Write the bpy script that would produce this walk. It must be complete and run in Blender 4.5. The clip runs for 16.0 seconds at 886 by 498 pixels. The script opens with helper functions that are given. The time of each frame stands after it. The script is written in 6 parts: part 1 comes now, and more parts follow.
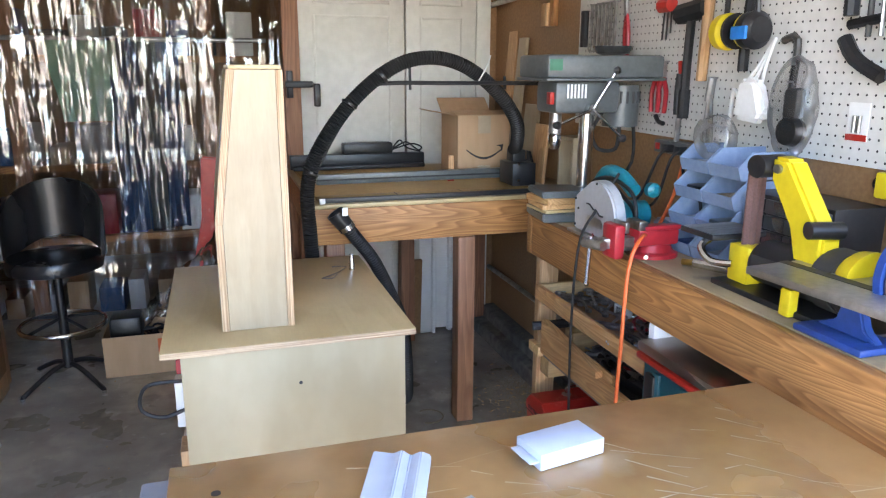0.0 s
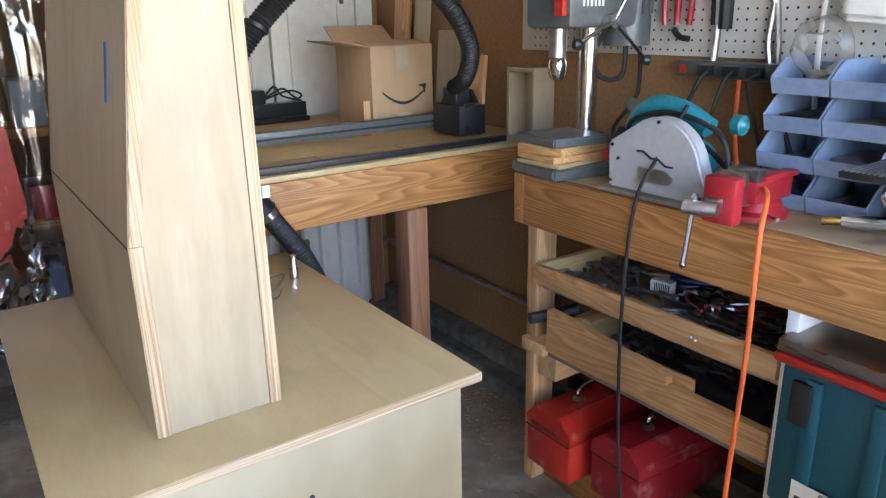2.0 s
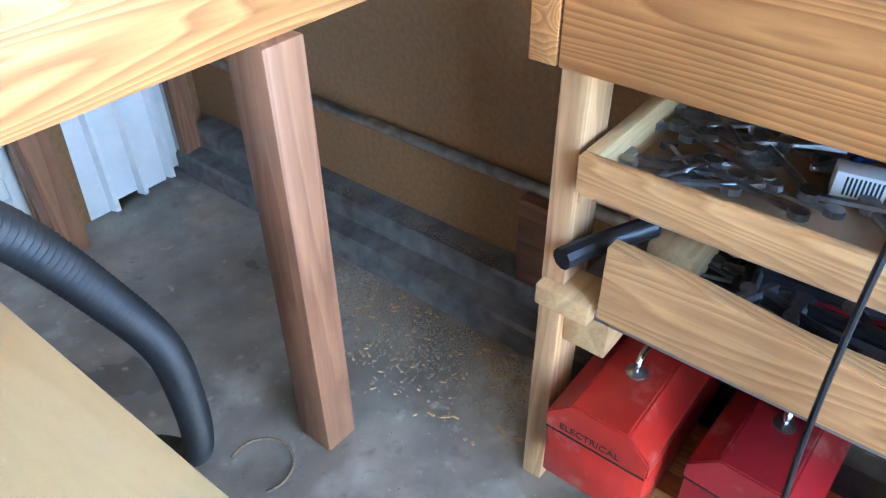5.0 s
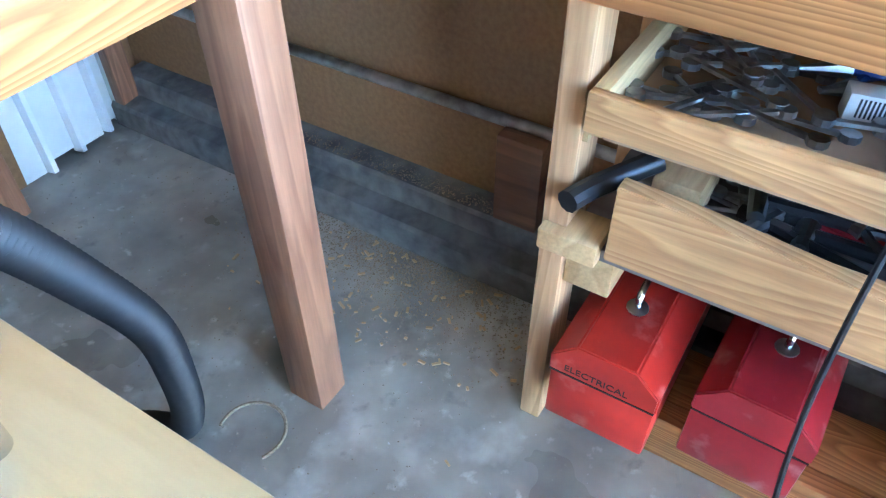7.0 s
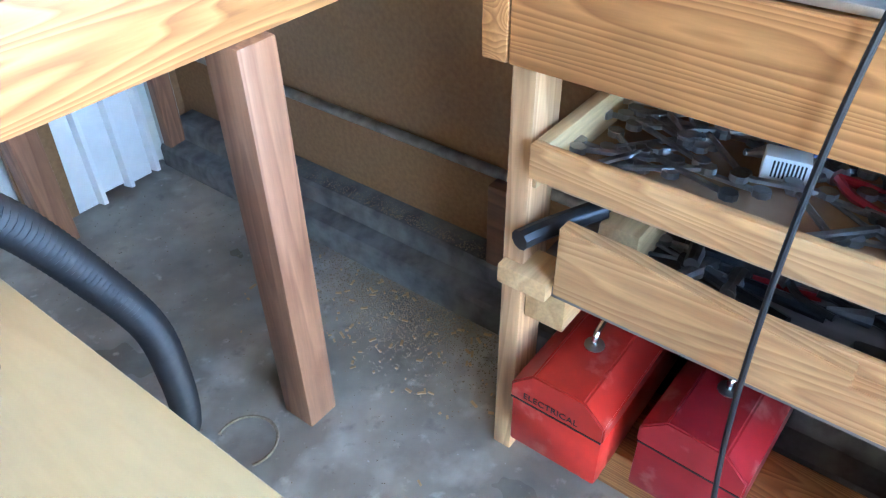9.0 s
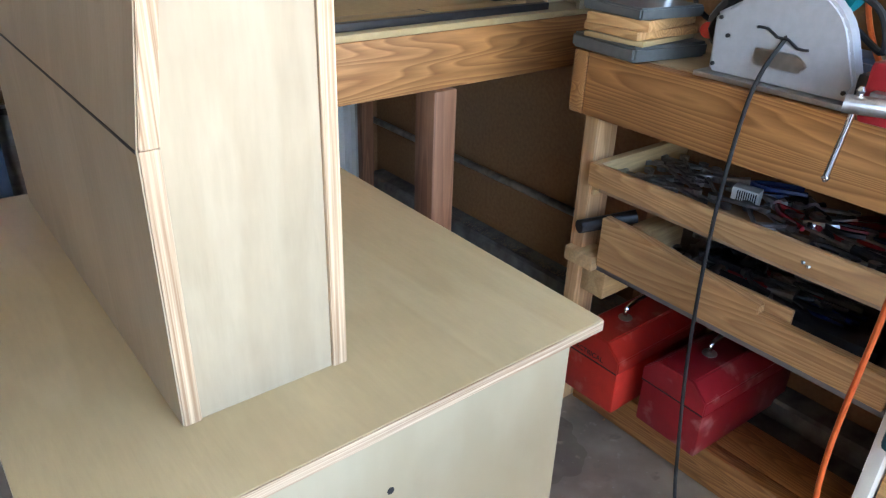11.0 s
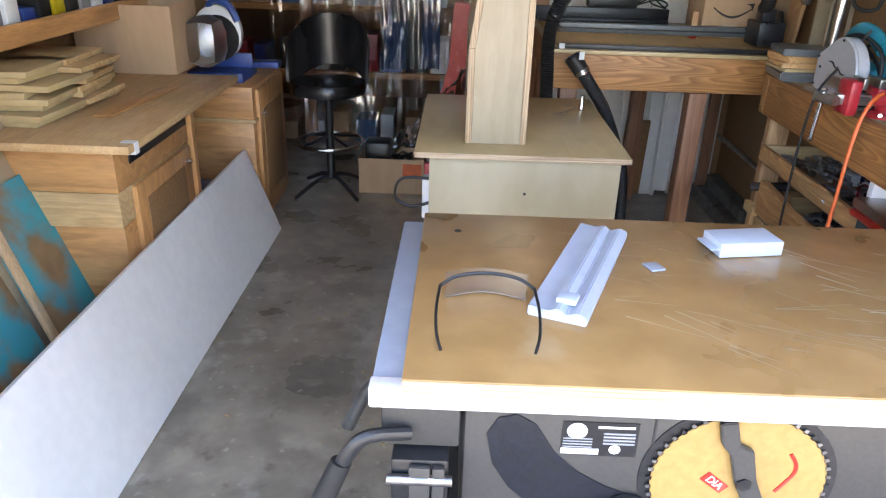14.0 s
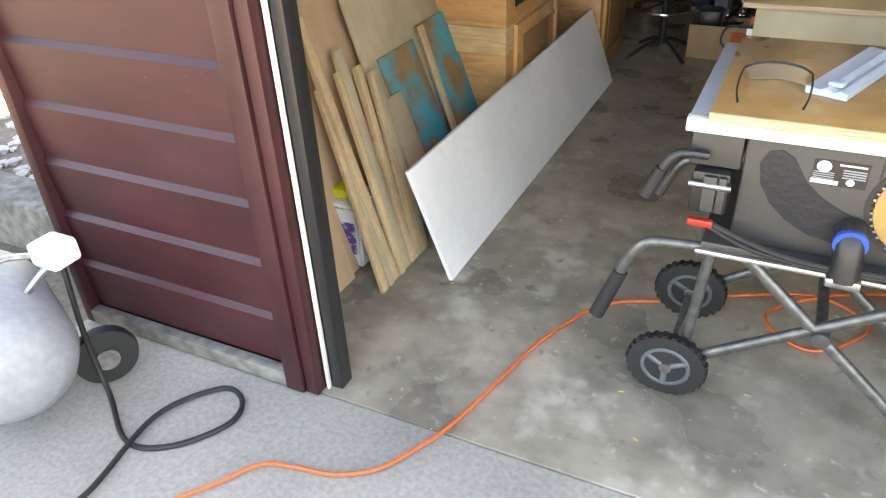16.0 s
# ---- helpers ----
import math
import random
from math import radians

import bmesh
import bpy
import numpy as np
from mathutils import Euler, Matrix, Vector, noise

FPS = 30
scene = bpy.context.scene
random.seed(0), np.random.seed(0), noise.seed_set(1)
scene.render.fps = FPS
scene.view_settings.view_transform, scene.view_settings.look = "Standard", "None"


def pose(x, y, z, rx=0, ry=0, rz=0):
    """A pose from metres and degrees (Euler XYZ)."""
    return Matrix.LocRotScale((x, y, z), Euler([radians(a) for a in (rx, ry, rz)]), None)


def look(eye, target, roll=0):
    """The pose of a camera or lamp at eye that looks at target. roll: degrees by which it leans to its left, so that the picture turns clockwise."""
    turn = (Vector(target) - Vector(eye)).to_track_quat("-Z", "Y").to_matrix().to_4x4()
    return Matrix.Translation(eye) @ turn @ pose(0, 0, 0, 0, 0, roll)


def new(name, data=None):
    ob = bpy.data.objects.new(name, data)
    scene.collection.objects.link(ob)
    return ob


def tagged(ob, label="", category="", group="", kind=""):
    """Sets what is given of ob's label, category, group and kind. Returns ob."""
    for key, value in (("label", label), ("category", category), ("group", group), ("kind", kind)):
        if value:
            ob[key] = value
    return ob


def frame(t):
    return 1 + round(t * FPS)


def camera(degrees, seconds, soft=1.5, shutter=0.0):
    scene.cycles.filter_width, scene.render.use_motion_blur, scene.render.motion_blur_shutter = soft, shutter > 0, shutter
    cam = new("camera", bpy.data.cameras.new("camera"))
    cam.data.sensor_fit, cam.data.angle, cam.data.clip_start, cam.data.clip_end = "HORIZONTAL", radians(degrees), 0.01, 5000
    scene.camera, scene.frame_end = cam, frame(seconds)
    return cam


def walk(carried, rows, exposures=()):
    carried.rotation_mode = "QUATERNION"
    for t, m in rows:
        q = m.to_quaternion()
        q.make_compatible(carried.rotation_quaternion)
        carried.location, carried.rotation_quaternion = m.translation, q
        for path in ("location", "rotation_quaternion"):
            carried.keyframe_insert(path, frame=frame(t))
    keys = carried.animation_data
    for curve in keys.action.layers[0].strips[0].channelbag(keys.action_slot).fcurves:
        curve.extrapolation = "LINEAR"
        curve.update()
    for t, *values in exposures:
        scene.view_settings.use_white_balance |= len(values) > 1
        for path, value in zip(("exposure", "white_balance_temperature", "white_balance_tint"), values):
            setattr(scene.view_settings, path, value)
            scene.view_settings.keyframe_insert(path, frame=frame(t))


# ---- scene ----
cam = camera(63.0, 16.0, soft=1.2)
PATH = [
    (0, (0.087, 0.24, 1.478), (0.662, 2.092, 0.991), 0.2),
    (0.5, (0.035, 0.343, 1.451), (0.697, 2.159, 0.937), 0.5),
    (1, (-0.077, 0.548, 1.417), (0.706, 2.306, 0.874), 0.9),
    (1.5, (-0.111, 0.817, 1.37), (0.781, 2.514, 0.8), -0.2),
    (2, (-0.11, 1.158, 1.368), (0.972, 2.723, 0.751), -1.2),
    (2.5, (-0.108, 1.438, 1.38), (1.138, 2.859, 0.725), -1.7),
    (3, (0.023, 1.664, 1.322), (1.361, 2.968, 0.608), -0.8),
    (3.5, (0.197, 1.84, 1.279), (1.52, 3.046, 0.388), -1.0),
    (4, (0.345, 2.015, 1.233), (1.613, 3.137, 0.168), -1.3),
    (4.5, (0.439, 2.138, 1.2), (1.654, 3.18, 0.001), -2.1),
    (4.7, (0.451, 2.171, 1.178), (1.684, 3.183, -0.029), -0.9),
    (6.8, (0.457, 2.316, 1.157), (1.677, 3.1, -0.22), -0.6),
    (7, (0.454, 2.318, 1.159), (1.677, 3.091, -0.221), -0.5),
    (7.5, (0.456, 2.318, 1.161), (1.682, 3.085, -0.221), -0.7),
    (8, (0.451, 2.305, 1.169), (1.682, 3.104, -0.19), -0.7),
    (8.5, (0.449, 2.256, 1.186), (1.679, 3.11, -0.14), -0.8),
    (9, (0.42, 2.141, 1.212), (1.653, 3.095, -0.04), -0.9),
    (9.2, (0.379, 2.071, 1.212), (1.628, 3.063, 0.006), -0.5),
    (11.3, (-0.124, 1.429, 1.296), (0.912, 2.912, 0.443), 3.8),
    (11.5, (-0.131, 1.331, 1.278), (0.795, 2.905, 0.461), 4.1),
    (12, (-0.126, 1.077, 1.298), (0.539, 2.782, 0.493), 1.8),
    (12.5, (-0.098, 0.79, 1.318), (0.434, 2.559, 0.551), 1.0),
    (13, (-0.011, 0.513, 1.364), (0.34, 2.351, 0.655), 1.7),
    (13.5, (0.054, 0.241, 1.403), (0.228, 2.097, 0.677), 1.8),
    (14, (0.041, -0.066, 1.413), (0.013, 1.76, 0.597), 1.8),
    (14.5, (0.06, -0.318, 1.416), (-0.189, 1.458, 0.53), 1.2),
    (15, (0.061, -0.529, 1.438), (-0.382, 1.166, 0.475), -0.7),
    (15.5, (0.044, -0.722, 1.457), (-0.556, 0.882, 0.425), -2.1),
    (16, (0.129, -0.85, 1.481), (-0.648, 0.652, 0.413), -2.9),
]
walk(cam, [(t, look(eye, target, roll)) for t, eye, target, roll in PATH], [(0, 4.35, 6900, 17), (1.5, 4.4, 6900, 17), (2.5, 4.5, 6900, 18), (3.0, 4.6, 6800, 18), (3.5, 4.9, 6500, 16), (4.0, 5.5, 6200, 13), (4.7, 5.95, 5800, 9), (7.0, 6.3, 5200, 4), (9.0, 6.1, 5500, 7), (9.6, 5.6, 5800, 9), (10.2, 4.8, 6300, 12), (11.5, 4.5, 6700, 14), (12.2, 4.55, 6800, 15), (13.5, 4.15, 7200, 18), (14.5, 3.75, 7700, 18), (16.0, 3.55, 9200, 12)])

# ---- light ----
world = bpy.data.worlds.new("sky")
scene.world = world
world.use_nodes = True
_n = world.node_tree.nodes
_sky = _n.new("ShaderNodeTexSky")
_sky.sky_type, _sky.sun_disc = "NISHITA", False
_sky.sun_elevation, _sky.sun_rotation = radians(60), radians(49)
world.node_tree.links.new(_sky.outputs["Color"], _n["Background"].inputs["Color"])
_n["Background"].inputs["Strength"].default_value = 0.15
sun = new("sun", bpy.data.lights.new("sun", "SUN"))
sun.data.energy, sun.data.angle, sun.data.color = 5.0, radians(0.6), (1.0, 0.95, 0.87)
sun.matrix_world = look((3.0, 2.6, 6.8), (0, 0, 0))

# ---- materials ----
def _base(name):
    m = bpy.data.materials.new(name)
    m.use_nodes = True
    return m, m.node_tree.nodes, m.node_tree.links, m.node_tree.nodes["Principled BSDF"]


def surf(name, c1, c2=None, rough=0.6, scale=30.0, stretch=(1, 1, 1), bump=0.1, metal=0.0, big=0.25, spots=None, spec=0.5, spot_at=0.62, bigscale=2.3):
    """Mottled surface: fine noise between two colours, broad patches, and optional spots of a third colour."""
    m, n, l, p = _base(name)
    c2 = c2 or tuple(v * 0.75 for v in c1)
    tc, info, add, mp = n.new("ShaderNodeTexCoord"), n.new("ShaderNodeObjectInfo"), n.new("ShaderNodeVectorMath"), n.new("ShaderNodeMapping")
    off = n.new("ShaderNodeVectorMath")
    off.operation = "SCALE"
    off.inputs["Vector"].default_value = (7.1, 3.3, 5.7)
    l.new(info.outputs["Random"], off.inputs["Scale"])
    l.new(tc.outputs["Object"], add.inputs[0])
    l.new(off.outputs["Vector"], add.inputs[1])
    l.new(add.outputs["Vector"], mp.inputs["Vector"])
    mp.inputs["Scale"].default_value = stretch
    fine, broad = n.new("ShaderNodeTexNoise"), n.new("ShaderNodeTexNoise")
    fine.inputs["Scale"].default_value, fine.inputs["Detail"].default_value = scale, 7
    broad.inputs["Scale"].default_value, broad.inputs["Detail"].default_value = bigscale, 4
    l.new(mp.outputs["Vector"], fine.inputs["Vector"])
    l.new(add.outputs["Vector"], broad.inputs["Vector"])
    ramp = n.new("ShaderNodeValToRGB")
    ramp.color_ramp.elements[0].position, ramp.color_ramp.elements[1].position = 0.35, 0.65
    ramp.color_ramp.elements[0].color, ramp.color_ramp.elements[1].color = (*c2, 1), (*c1, 1)
    l.new(fine.outputs["Fac"], ramp.inputs["Fac"])
    patch = n.new("ShaderNodeValToRGB")
    patch.color_ramp.elements[0].position, patch.color_ramp.elements[1].position = 0.35, 0.6
    patch.color_ramp.elements[0].color = (1 - big, 1 - big, 1 - big, 1)
    l.new(broad.outputs["Fac"], patch.inputs["Fac"])
    mix = n.new("ShaderNodeMixRGB")
    mix.blend_type, mix.inputs["Fac"].default_value = "MULTIPLY", 1.0
    l.new(ramp.outputs["Color"], mix.inputs["Color1"])
    l.new(patch.outputs["Color"], mix.inputs["Color2"])
    out = mix.outputs["Color"]
    for spot in ([] if not spots else spots if isinstance(spots, list) else [(*spots, spot_at)]):
        sp, sr, sm = n.new("ShaderNodeTexNoise"), n.new("ShaderNodeValToRGB"), n.new("ShaderNodeMixRGB")
        sp.inputs["Scale"].default_value, sp.inputs["Detail"].default_value = spot[1], 6
        l.new(add.outputs["Vector"], sp.inputs["Vector"])
        sr.color_ramp.elements[0].position, sr.color_ramp.elements[1].position = spot[2] - 0.03, spot[2] + 0.12
        l.new(sp.outputs["Fac"], sr.inputs["Fac"])
        l.new(sr.outputs["Color"], sm.inputs["Fac"])
        l.new(out, sm.inputs["Color1"])
        sm.inputs["Color2"].default_value = (*spot[0], 1)
        out = sm.outputs["Color"]
    l.new(out, p.inputs["Base Color"])
    p.inputs["Roughness"].default_value, p.inputs["Metallic"].default_value = rough, metal
    p.inputs["Specular IOR Level"].default_value = spec
    rr = n.new("ShaderNodeMapRange")
    rr.inputs["To Min"].default_value, rr.inputs["To Max"].default_value = max(0.03, rough - 0.12), min(1, rough + 0.12)
    l.new(broad.outputs["Fac"], rr.inputs["Value"])
    l.new(rr.outputs["Result"], p.inputs["Roughness"])
    if bump:
        b = n.new("ShaderNodeBump")
        b.inputs["Strength"].default_value, b.inputs["Distance"].default_value = bump, 0.004
        l.new(fine.outputs["Fac"], b.inputs["Height"])
        l.new(b.outputs["Normal"], p.inputs["Normal"])
    return m


def wood(name, light, dark, axis="x", rings=14.0, rough=0.55, contrast=0.75, long=9.0, fibre=0.16):
    """Sawn wood: growth rings that run along one axis, fine fibres across them, darker patches."""
    m, n, l, p = _base(name)
    tc, info, add, mp = n.new("ShaderNodeTexCoord"), n.new("ShaderNodeObjectInfo"), n.new("ShaderNodeVectorMath"), n.new("ShaderNodeMapping")
    off = n.new("ShaderNodeVectorMath")
    off.operation = "SCALE"
    off.inputs["Vector"].default_value = (3.7, 5.3, 2.9)
    l.new(info.outputs["Random"], off.inputs["Scale"])
    l.new(tc.outputs["Object"], add.inputs[0])
    l.new(off.outputs["Vector"], add.inputs[1])
    l.new(add.outputs["Vector"], mp.inputs["Vector"])
    s = [1.0, 1.0, 1.0]
    s["xyz".index(axis)] = 1.0 / long
    mp.inputs["Scale"].default_value = s
    warp, fib, broad = n.new("ShaderNodeTexNoise"), n.new("ShaderNodeTexNoise"), n.new("ShaderNodeTexNoise")
    warp.inputs["Scale"].default_value, warp.inputs["Detail"].default_value = 7.0, 2
    fib.inputs["Scale"].default_value, fib.inputs["Detail"].default_value = 160.0, 4
    broad.inputs["Scale"].default_value, broad.inputs["Detail"].default_value = 3.0, 5
    for t in (warp, fib):
        l.new(mp.outputs["Vector"], t.inputs["Vector"])
    l.new(add.outputs["Vector"], broad.inputs["Vector"])
    mul, sine, rmp = n.new("ShaderNodeMath"), n.new("ShaderNodeMath"), n.new("ShaderNodeValToRGB")
    mul.operation, mul.inputs[1].default_value = "MULTIPLY", rings
    sine.operation = "FRACT"
    l.new(warp.outputs["Fac"], mul.inputs[0])
    l.new(mul.outputs["Value"], sine.inputs[0])
    e = rmp.color_ramp.elements
    e[0].position, e[0].color = 0.0, (*light, 1)
    e[1].position, e[1].color = 0.82, (*[a + (b - a) * contrast for a, b in zip(light, dark)], 1)
    last = e.new(1.0)
    last.color = (*light, 1)
    l.new(sine.outputs["Value"], rmp.inputs["Fac"])
    fr, br = n.new("ShaderNodeMapRange"), n.new("ShaderNodeMapRange")
    fr.inputs["From Min"].default_value, fr.inputs["From Max"].default_value, fr.inputs["To Min"].default_value, fr.inputs["To Max"].default_value = 0.3, 0.7, 1 - fibre, 1 + fibre * 0.5
    br.inputs["From Min"].default_value, br.inputs["From Max"].default_value, br.inputs["To Min"].default_value, br.inputs["To Max"].default_value = 0.3, 0.65, 0.78, 1.05
    l.new(fib.outputs["Fac"], fr.inputs["Value"])
    l.new(broad.outputs["Fac"], br.inputs["Value"])
    tot, hue = n.new("ShaderNodeMath"), n.new("ShaderNodeVectorMath")
    tot.operation, hue.operation = "MULTIPLY", "SCALE"
    l.new(fr.outputs["Result"], tot.inputs[0])
    l.new(br.outputs["Result"], tot.inputs[1])
    l.new(rmp.outputs["Color"], hue.inputs["Vector"])
    l.new(tot.outputs["Value"], hue.inputs["Scale"])
    l.new(hue.outputs["Vector"], p.inputs["Base Color"])
    p.inputs["Roughness"].default_value = rough
    b = n.new("ShaderNodeBump")
    b.inputs["Strength"].default_value, b.inputs["Distance"].default_value = 0.15, 0.002
    l.new(fib.outputs["Fac"], b.inputs["Height"])
    l.new(b.outputs["Normal"], p.inputs["Normal"])
    return m


FIR, FIRD = (0.5, 0.235, 0.08), (0.22, 0.08, 0.022)
fir_x, fir_y, fir_z = (wood("fir_" + a, FIR, FIRD, a, 44, long=14.0) for a in "xyz")
red_z = wood("redwood_post", (0.36, 0.17, 0.09), (0.21, 0.09, 0.045), "z", 18, long=14.0)
red_y = wood("redwood_trim", (0.2, 0.09, 0.045), (0.09, 0.04, 0.02), "y", 9)
pine_y = wood("pine_y", (0.63, 0.365, 0.155), (0.36, 0.16, 0.055), "y", 38, contrast=0.65, long=14.0)
pine_z = wood("pine_z", (0.6, 0.36, 0.18), (0.34, 0.165, 0.07), "z", 22, contrast=0.6, long=14.0)
strip_z = wood("sawn_strip", (0.55, 0.39, 0.23), (0.45, 0.29, 0.15), "z", 8, contrast=0.45)
pine_x = wood("pine_x", (0.58, 0.39, 0.19), (0.38, 0.21, 0.08), "x", 9, contrast=0.5)
cab_y = wood("cabinet_y", (0.6, 0.305, 0.115), (0.3, 0.13, 0.045), "y", 7, 0.4, 0.5)
cab_z = wood("cabinet_z", (0.6, 0.305, 0.115), (0.3, 0.13, 0.045), "z", 7, 0.4, 0.5)
cab_x = wood("cabinet_x", (0.61, 0.31, 0.118), (0.3, 0.13, 0.045), "x", 7, 0.4, 0.5)
ply_z = wood("birch_z", (0.43, 0.34, 0.225), (0.35, 0.262, 0.16), "z", 6, 0.45, 0.4, 6, 0.05)
ply_y = wood("birch_y", (0.5, 0.37, 0.19), (0.41, 0.285, 0.13), "y", 5, 0.3, 0.4, 6, 0.04)
ply_edge = surf("birch_edge", (0.62, 0.46, 0.3), (0.33, 0.2, 0.11), 0.7, 45, (0.1, 0.1, 9), 0.2, big=0.1)
ply_edge_v = surf("birch_edge_upright", (0.62, 0.46, 0.3), (0.33, 0.2, 0.11), 0.7, 45, (9, 9, 0.1), 0.2, big=0.1)
mdf = surf("hardboard_top", (0.42, 0.24, 0.095), (0.35, 0.19, 0.07), 0.28, 14, (1, 1, 1), 0.02, spots=((0.52, 0.4, 0.26), 3.0), spot_at=0.66)
spoil = surf("spoil_board", (0.55, 0.36, 0.16), (0.5, 0.32, 0.14), 0.6, 60, bump=0.05)
hardb = surf("brown_hardboard", (0.3, 0.165, 0.072), (0.24, 0.125, 0.053), 0.55, 80, bump=0.03, big=0.15)
concrete = surf("shop_concrete", (0.4, 0.35, 0.275), (0.27, 0.235, 0.185), 0.3, 9, bump=0.08, big=0.42, spots=[((0.45, 0.41, 0.34), 6.1, 0.6), ((0.17, 0.145, 0.115), 5.3, 0.62), ((0.15, 0.13, 0.11), 17.0, 0.66), ((0.5, 0.45, 0.37), 26.0, 0.66), ((0.62, 0.6, 0.56), 75.0, 0.72)])
drive = surf("driveway_concrete", (0.36, 0.33, 0.29), (0.28, 0.255, 0.225), 0.85, 70, bump=0.25, big=0.3, bigscale=1.2)
footing = surf("footing_concrete", (0.2, 0.19, 0.17), (0.1, 0.095, 0.085), 0.9, 20, bump=0.5, big=0.4)
white = surf("old_white_paint", (0.72, 0.71, 0.66), (0.66, 0.65, 0.6), 0.5, 25, bump=0.04, big=0.12)
peg = surf("pegboard_white", (0.66, 0.65, 0.62), (0.6, 0.59, 0.56), 0.45, 30, bump=0.02, big=0.1)
melamine = surf("melamine", (0.78, 0.77, 0.76), (0.74, 0.73, 0.72), 0.4, 25, bump=0.01, big=0.08)
maroon = surf("maroon_paint", (0.052, 0.0105, 0.0135), (0.037, 0.0075, 0.0098), 0.45, 18, (0.3, 1, 1), 0.1, big=0.25, spots=((0.3, 0.2, 0.2), 90.0), spot_at=0.74)
blackp = surf("black_plastic", (0.018, 0.018, 0.02), (0.012, 0.012, 0.013), 0.4, 90, bump=0.05)
rubber = surf("black_rubber", (0.013, 0.013, 0.014), (0.008, 0.008, 0.009), 0.6, 60, bump=0.1)
vinyl = surf("black_vinyl", (0.012, 0.012, 0.014), (0.009, 0.009, 0.01), 0.28, 120, bump=0.1)
darkgrey = surf("dark_grey_plastic", (0.046, 0.044, 0.041), (0.039, 0.037, 0.035), 0.5, 140, bump=0.06, big=0.12)
greyp = surf("grey_enamel", (0.1, 0.11, 0.11), (0.08, 0.09, 0.09), 0.35, 60, bump=0.03)
midgrey = surf("grey_plastic", (0.3, 0.31, 0.33), (0.25, 0.26, 0.28), 0.5, 40, bump=0.05)
gunmetal = surf("stand_paint", (0.16, 0.16, 0.155), (0.1, 0.1, 0.1), 0.35, 40, bump=0.05, metal=0.6)
chrome = surf("chrome", (0.75, 0.75, 0.76), (0.6, 0.6, 0.6), 0.16, 40, bump=0.01, metal=1.0)
steel = surf("worn_steel", (0.5, 0.5, 0.5), (0.3, 0.29, 0.28), 0.35, 30, bump=0.06, metal=1.0)
alu = surf("sanded_aluminium", (0.62, 0.62, 0.62), (0.52, 0.52, 0.52), 0.42, 60, bump=0.03, metal=1.0)
red = surf("red_enamel", (0.5, 0.028, 0.018), (0.42, 0.022, 0.015), 0.35, 25, bump=0.03, spots=((0.5, 0.16, 0.13), 16.0), spot_at=0.64)
darkred = surf("crimson_enamel", (0.32, 0.016, 0.024), (0.27, 0.013, 0.02), 0.35, 25, bump=0.03, spots=((0.42, 0.18, 0.17), 14.0), spot_at=0.6)
vise_red = surf("vise_red", (0.42, 0.02, 0.03), (0.33, 0.016, 0.024), 0.35, 40, bump=0.1)
teal = surf("teal_plastic", (0.006, 0.1, 0.135), (0.005, 0.085, 0.115), 0.42, 120, bump=0.04, big=0.1)
makblue = surf("turquoise_plastic", (0.0, 0.2, 0.26), (0.0, 0.17, 0.22), 0.4, 90, bump=0.03)
yellow = surf("yellow_enamel", (0.72, 0.55, 0.02), (0.65, 0.48, 0.015), 0.38, 40, bump=0.03)
blue = surf("blue_enamel", (0.02, 0.06, 0.25), (0.016, 0.05, 0.2), 0.4, 50, bump=0.1)
binblue = surf("bin_blue_grey", (0.24, 0.31, 0.44), (0.2, 0.27, 0.4), 0.45, 60, bump=0.02, big=0.1)
orange = surf("orange_cord", (0.75, 0.14, 0.03), (0.66, 0.11, 0.025), 0.45, 60, bump=0.02, big=0.05)
card = surf("cardboard", (0.46, 0.3, 0.18), (0.42, 0.27, 0.155), 0.8, 30, (1, 1, 0.2), 0.05, big=0.1)
card2 = surf("cardboard_sheet", (0.46, 0.3, 0.18), (0.42, 0.27, 0.16), 0.85, 30, (1, 1, 0.2), 0.05, big=0.12)
foam = surf("white_packaging", (0.47, 0.52, 0.61), (0.43, 0.48, 0.57), 0.6, 20, bump=0.02, big=0.05)
sawblue = surf("table_grey_blue", (0.33, 0.36, 0.42), (0.29, 0.32, 0.38), 0.35, 30, bump=0.01, big=0.08)
gold = surf("blade_gold", (0.36, 0.225, 0.075), (0.31, 0.19, 0.06), 0.4, 60, bump=0.02, big=0.08)
paper = surf("paper_label", (0.75, 0.75, 0.73), (0.7, 0.7, 0.68), 0.7, 40, bump=0.0, big=0.04)
ink = surf("ink", (0.02, 0.02, 0.022), (0.015, 0.015, 0.016), 0.6, 40, bump=0)
dust = surf("sawdust", (0.33, 0.25, 0.16), (0.2, 0.15, 0.09), 0.9, 200, bump=0.5)
clothb = surf("blue_cloth", (0.05, 0.1, 0.2), (0.03, 0.06, 0.13), 0.9, 60, bump=0.3)
clothg = surf("pale_green_cloth", (0.25, 0.42, 0.3), (0.2, 0.36, 0.25), 0.9, 60, bump=0.2)
clothy = surf("yellow_cloth", (0.75, 0.7, 0.03), (0.65, 0.6, 0.02), 0.9, 60, bump=0.2)
sand = surf("sanding_disc", (0.09, 0.075, 0.085), (0.07, 0.058, 0.066), 0.85, 200, bump=0.3)
belt = surf("sanding_belt", (0.14, 0.07, 0.06), (0.11, 0.055, 0.045), 0.85, 200, bump=0.3)
tape = surf("blue_tape", (0.05, 0.12, 0.3), (0.04, 0.1, 0.26), 0.7, 60, bump=0.05)
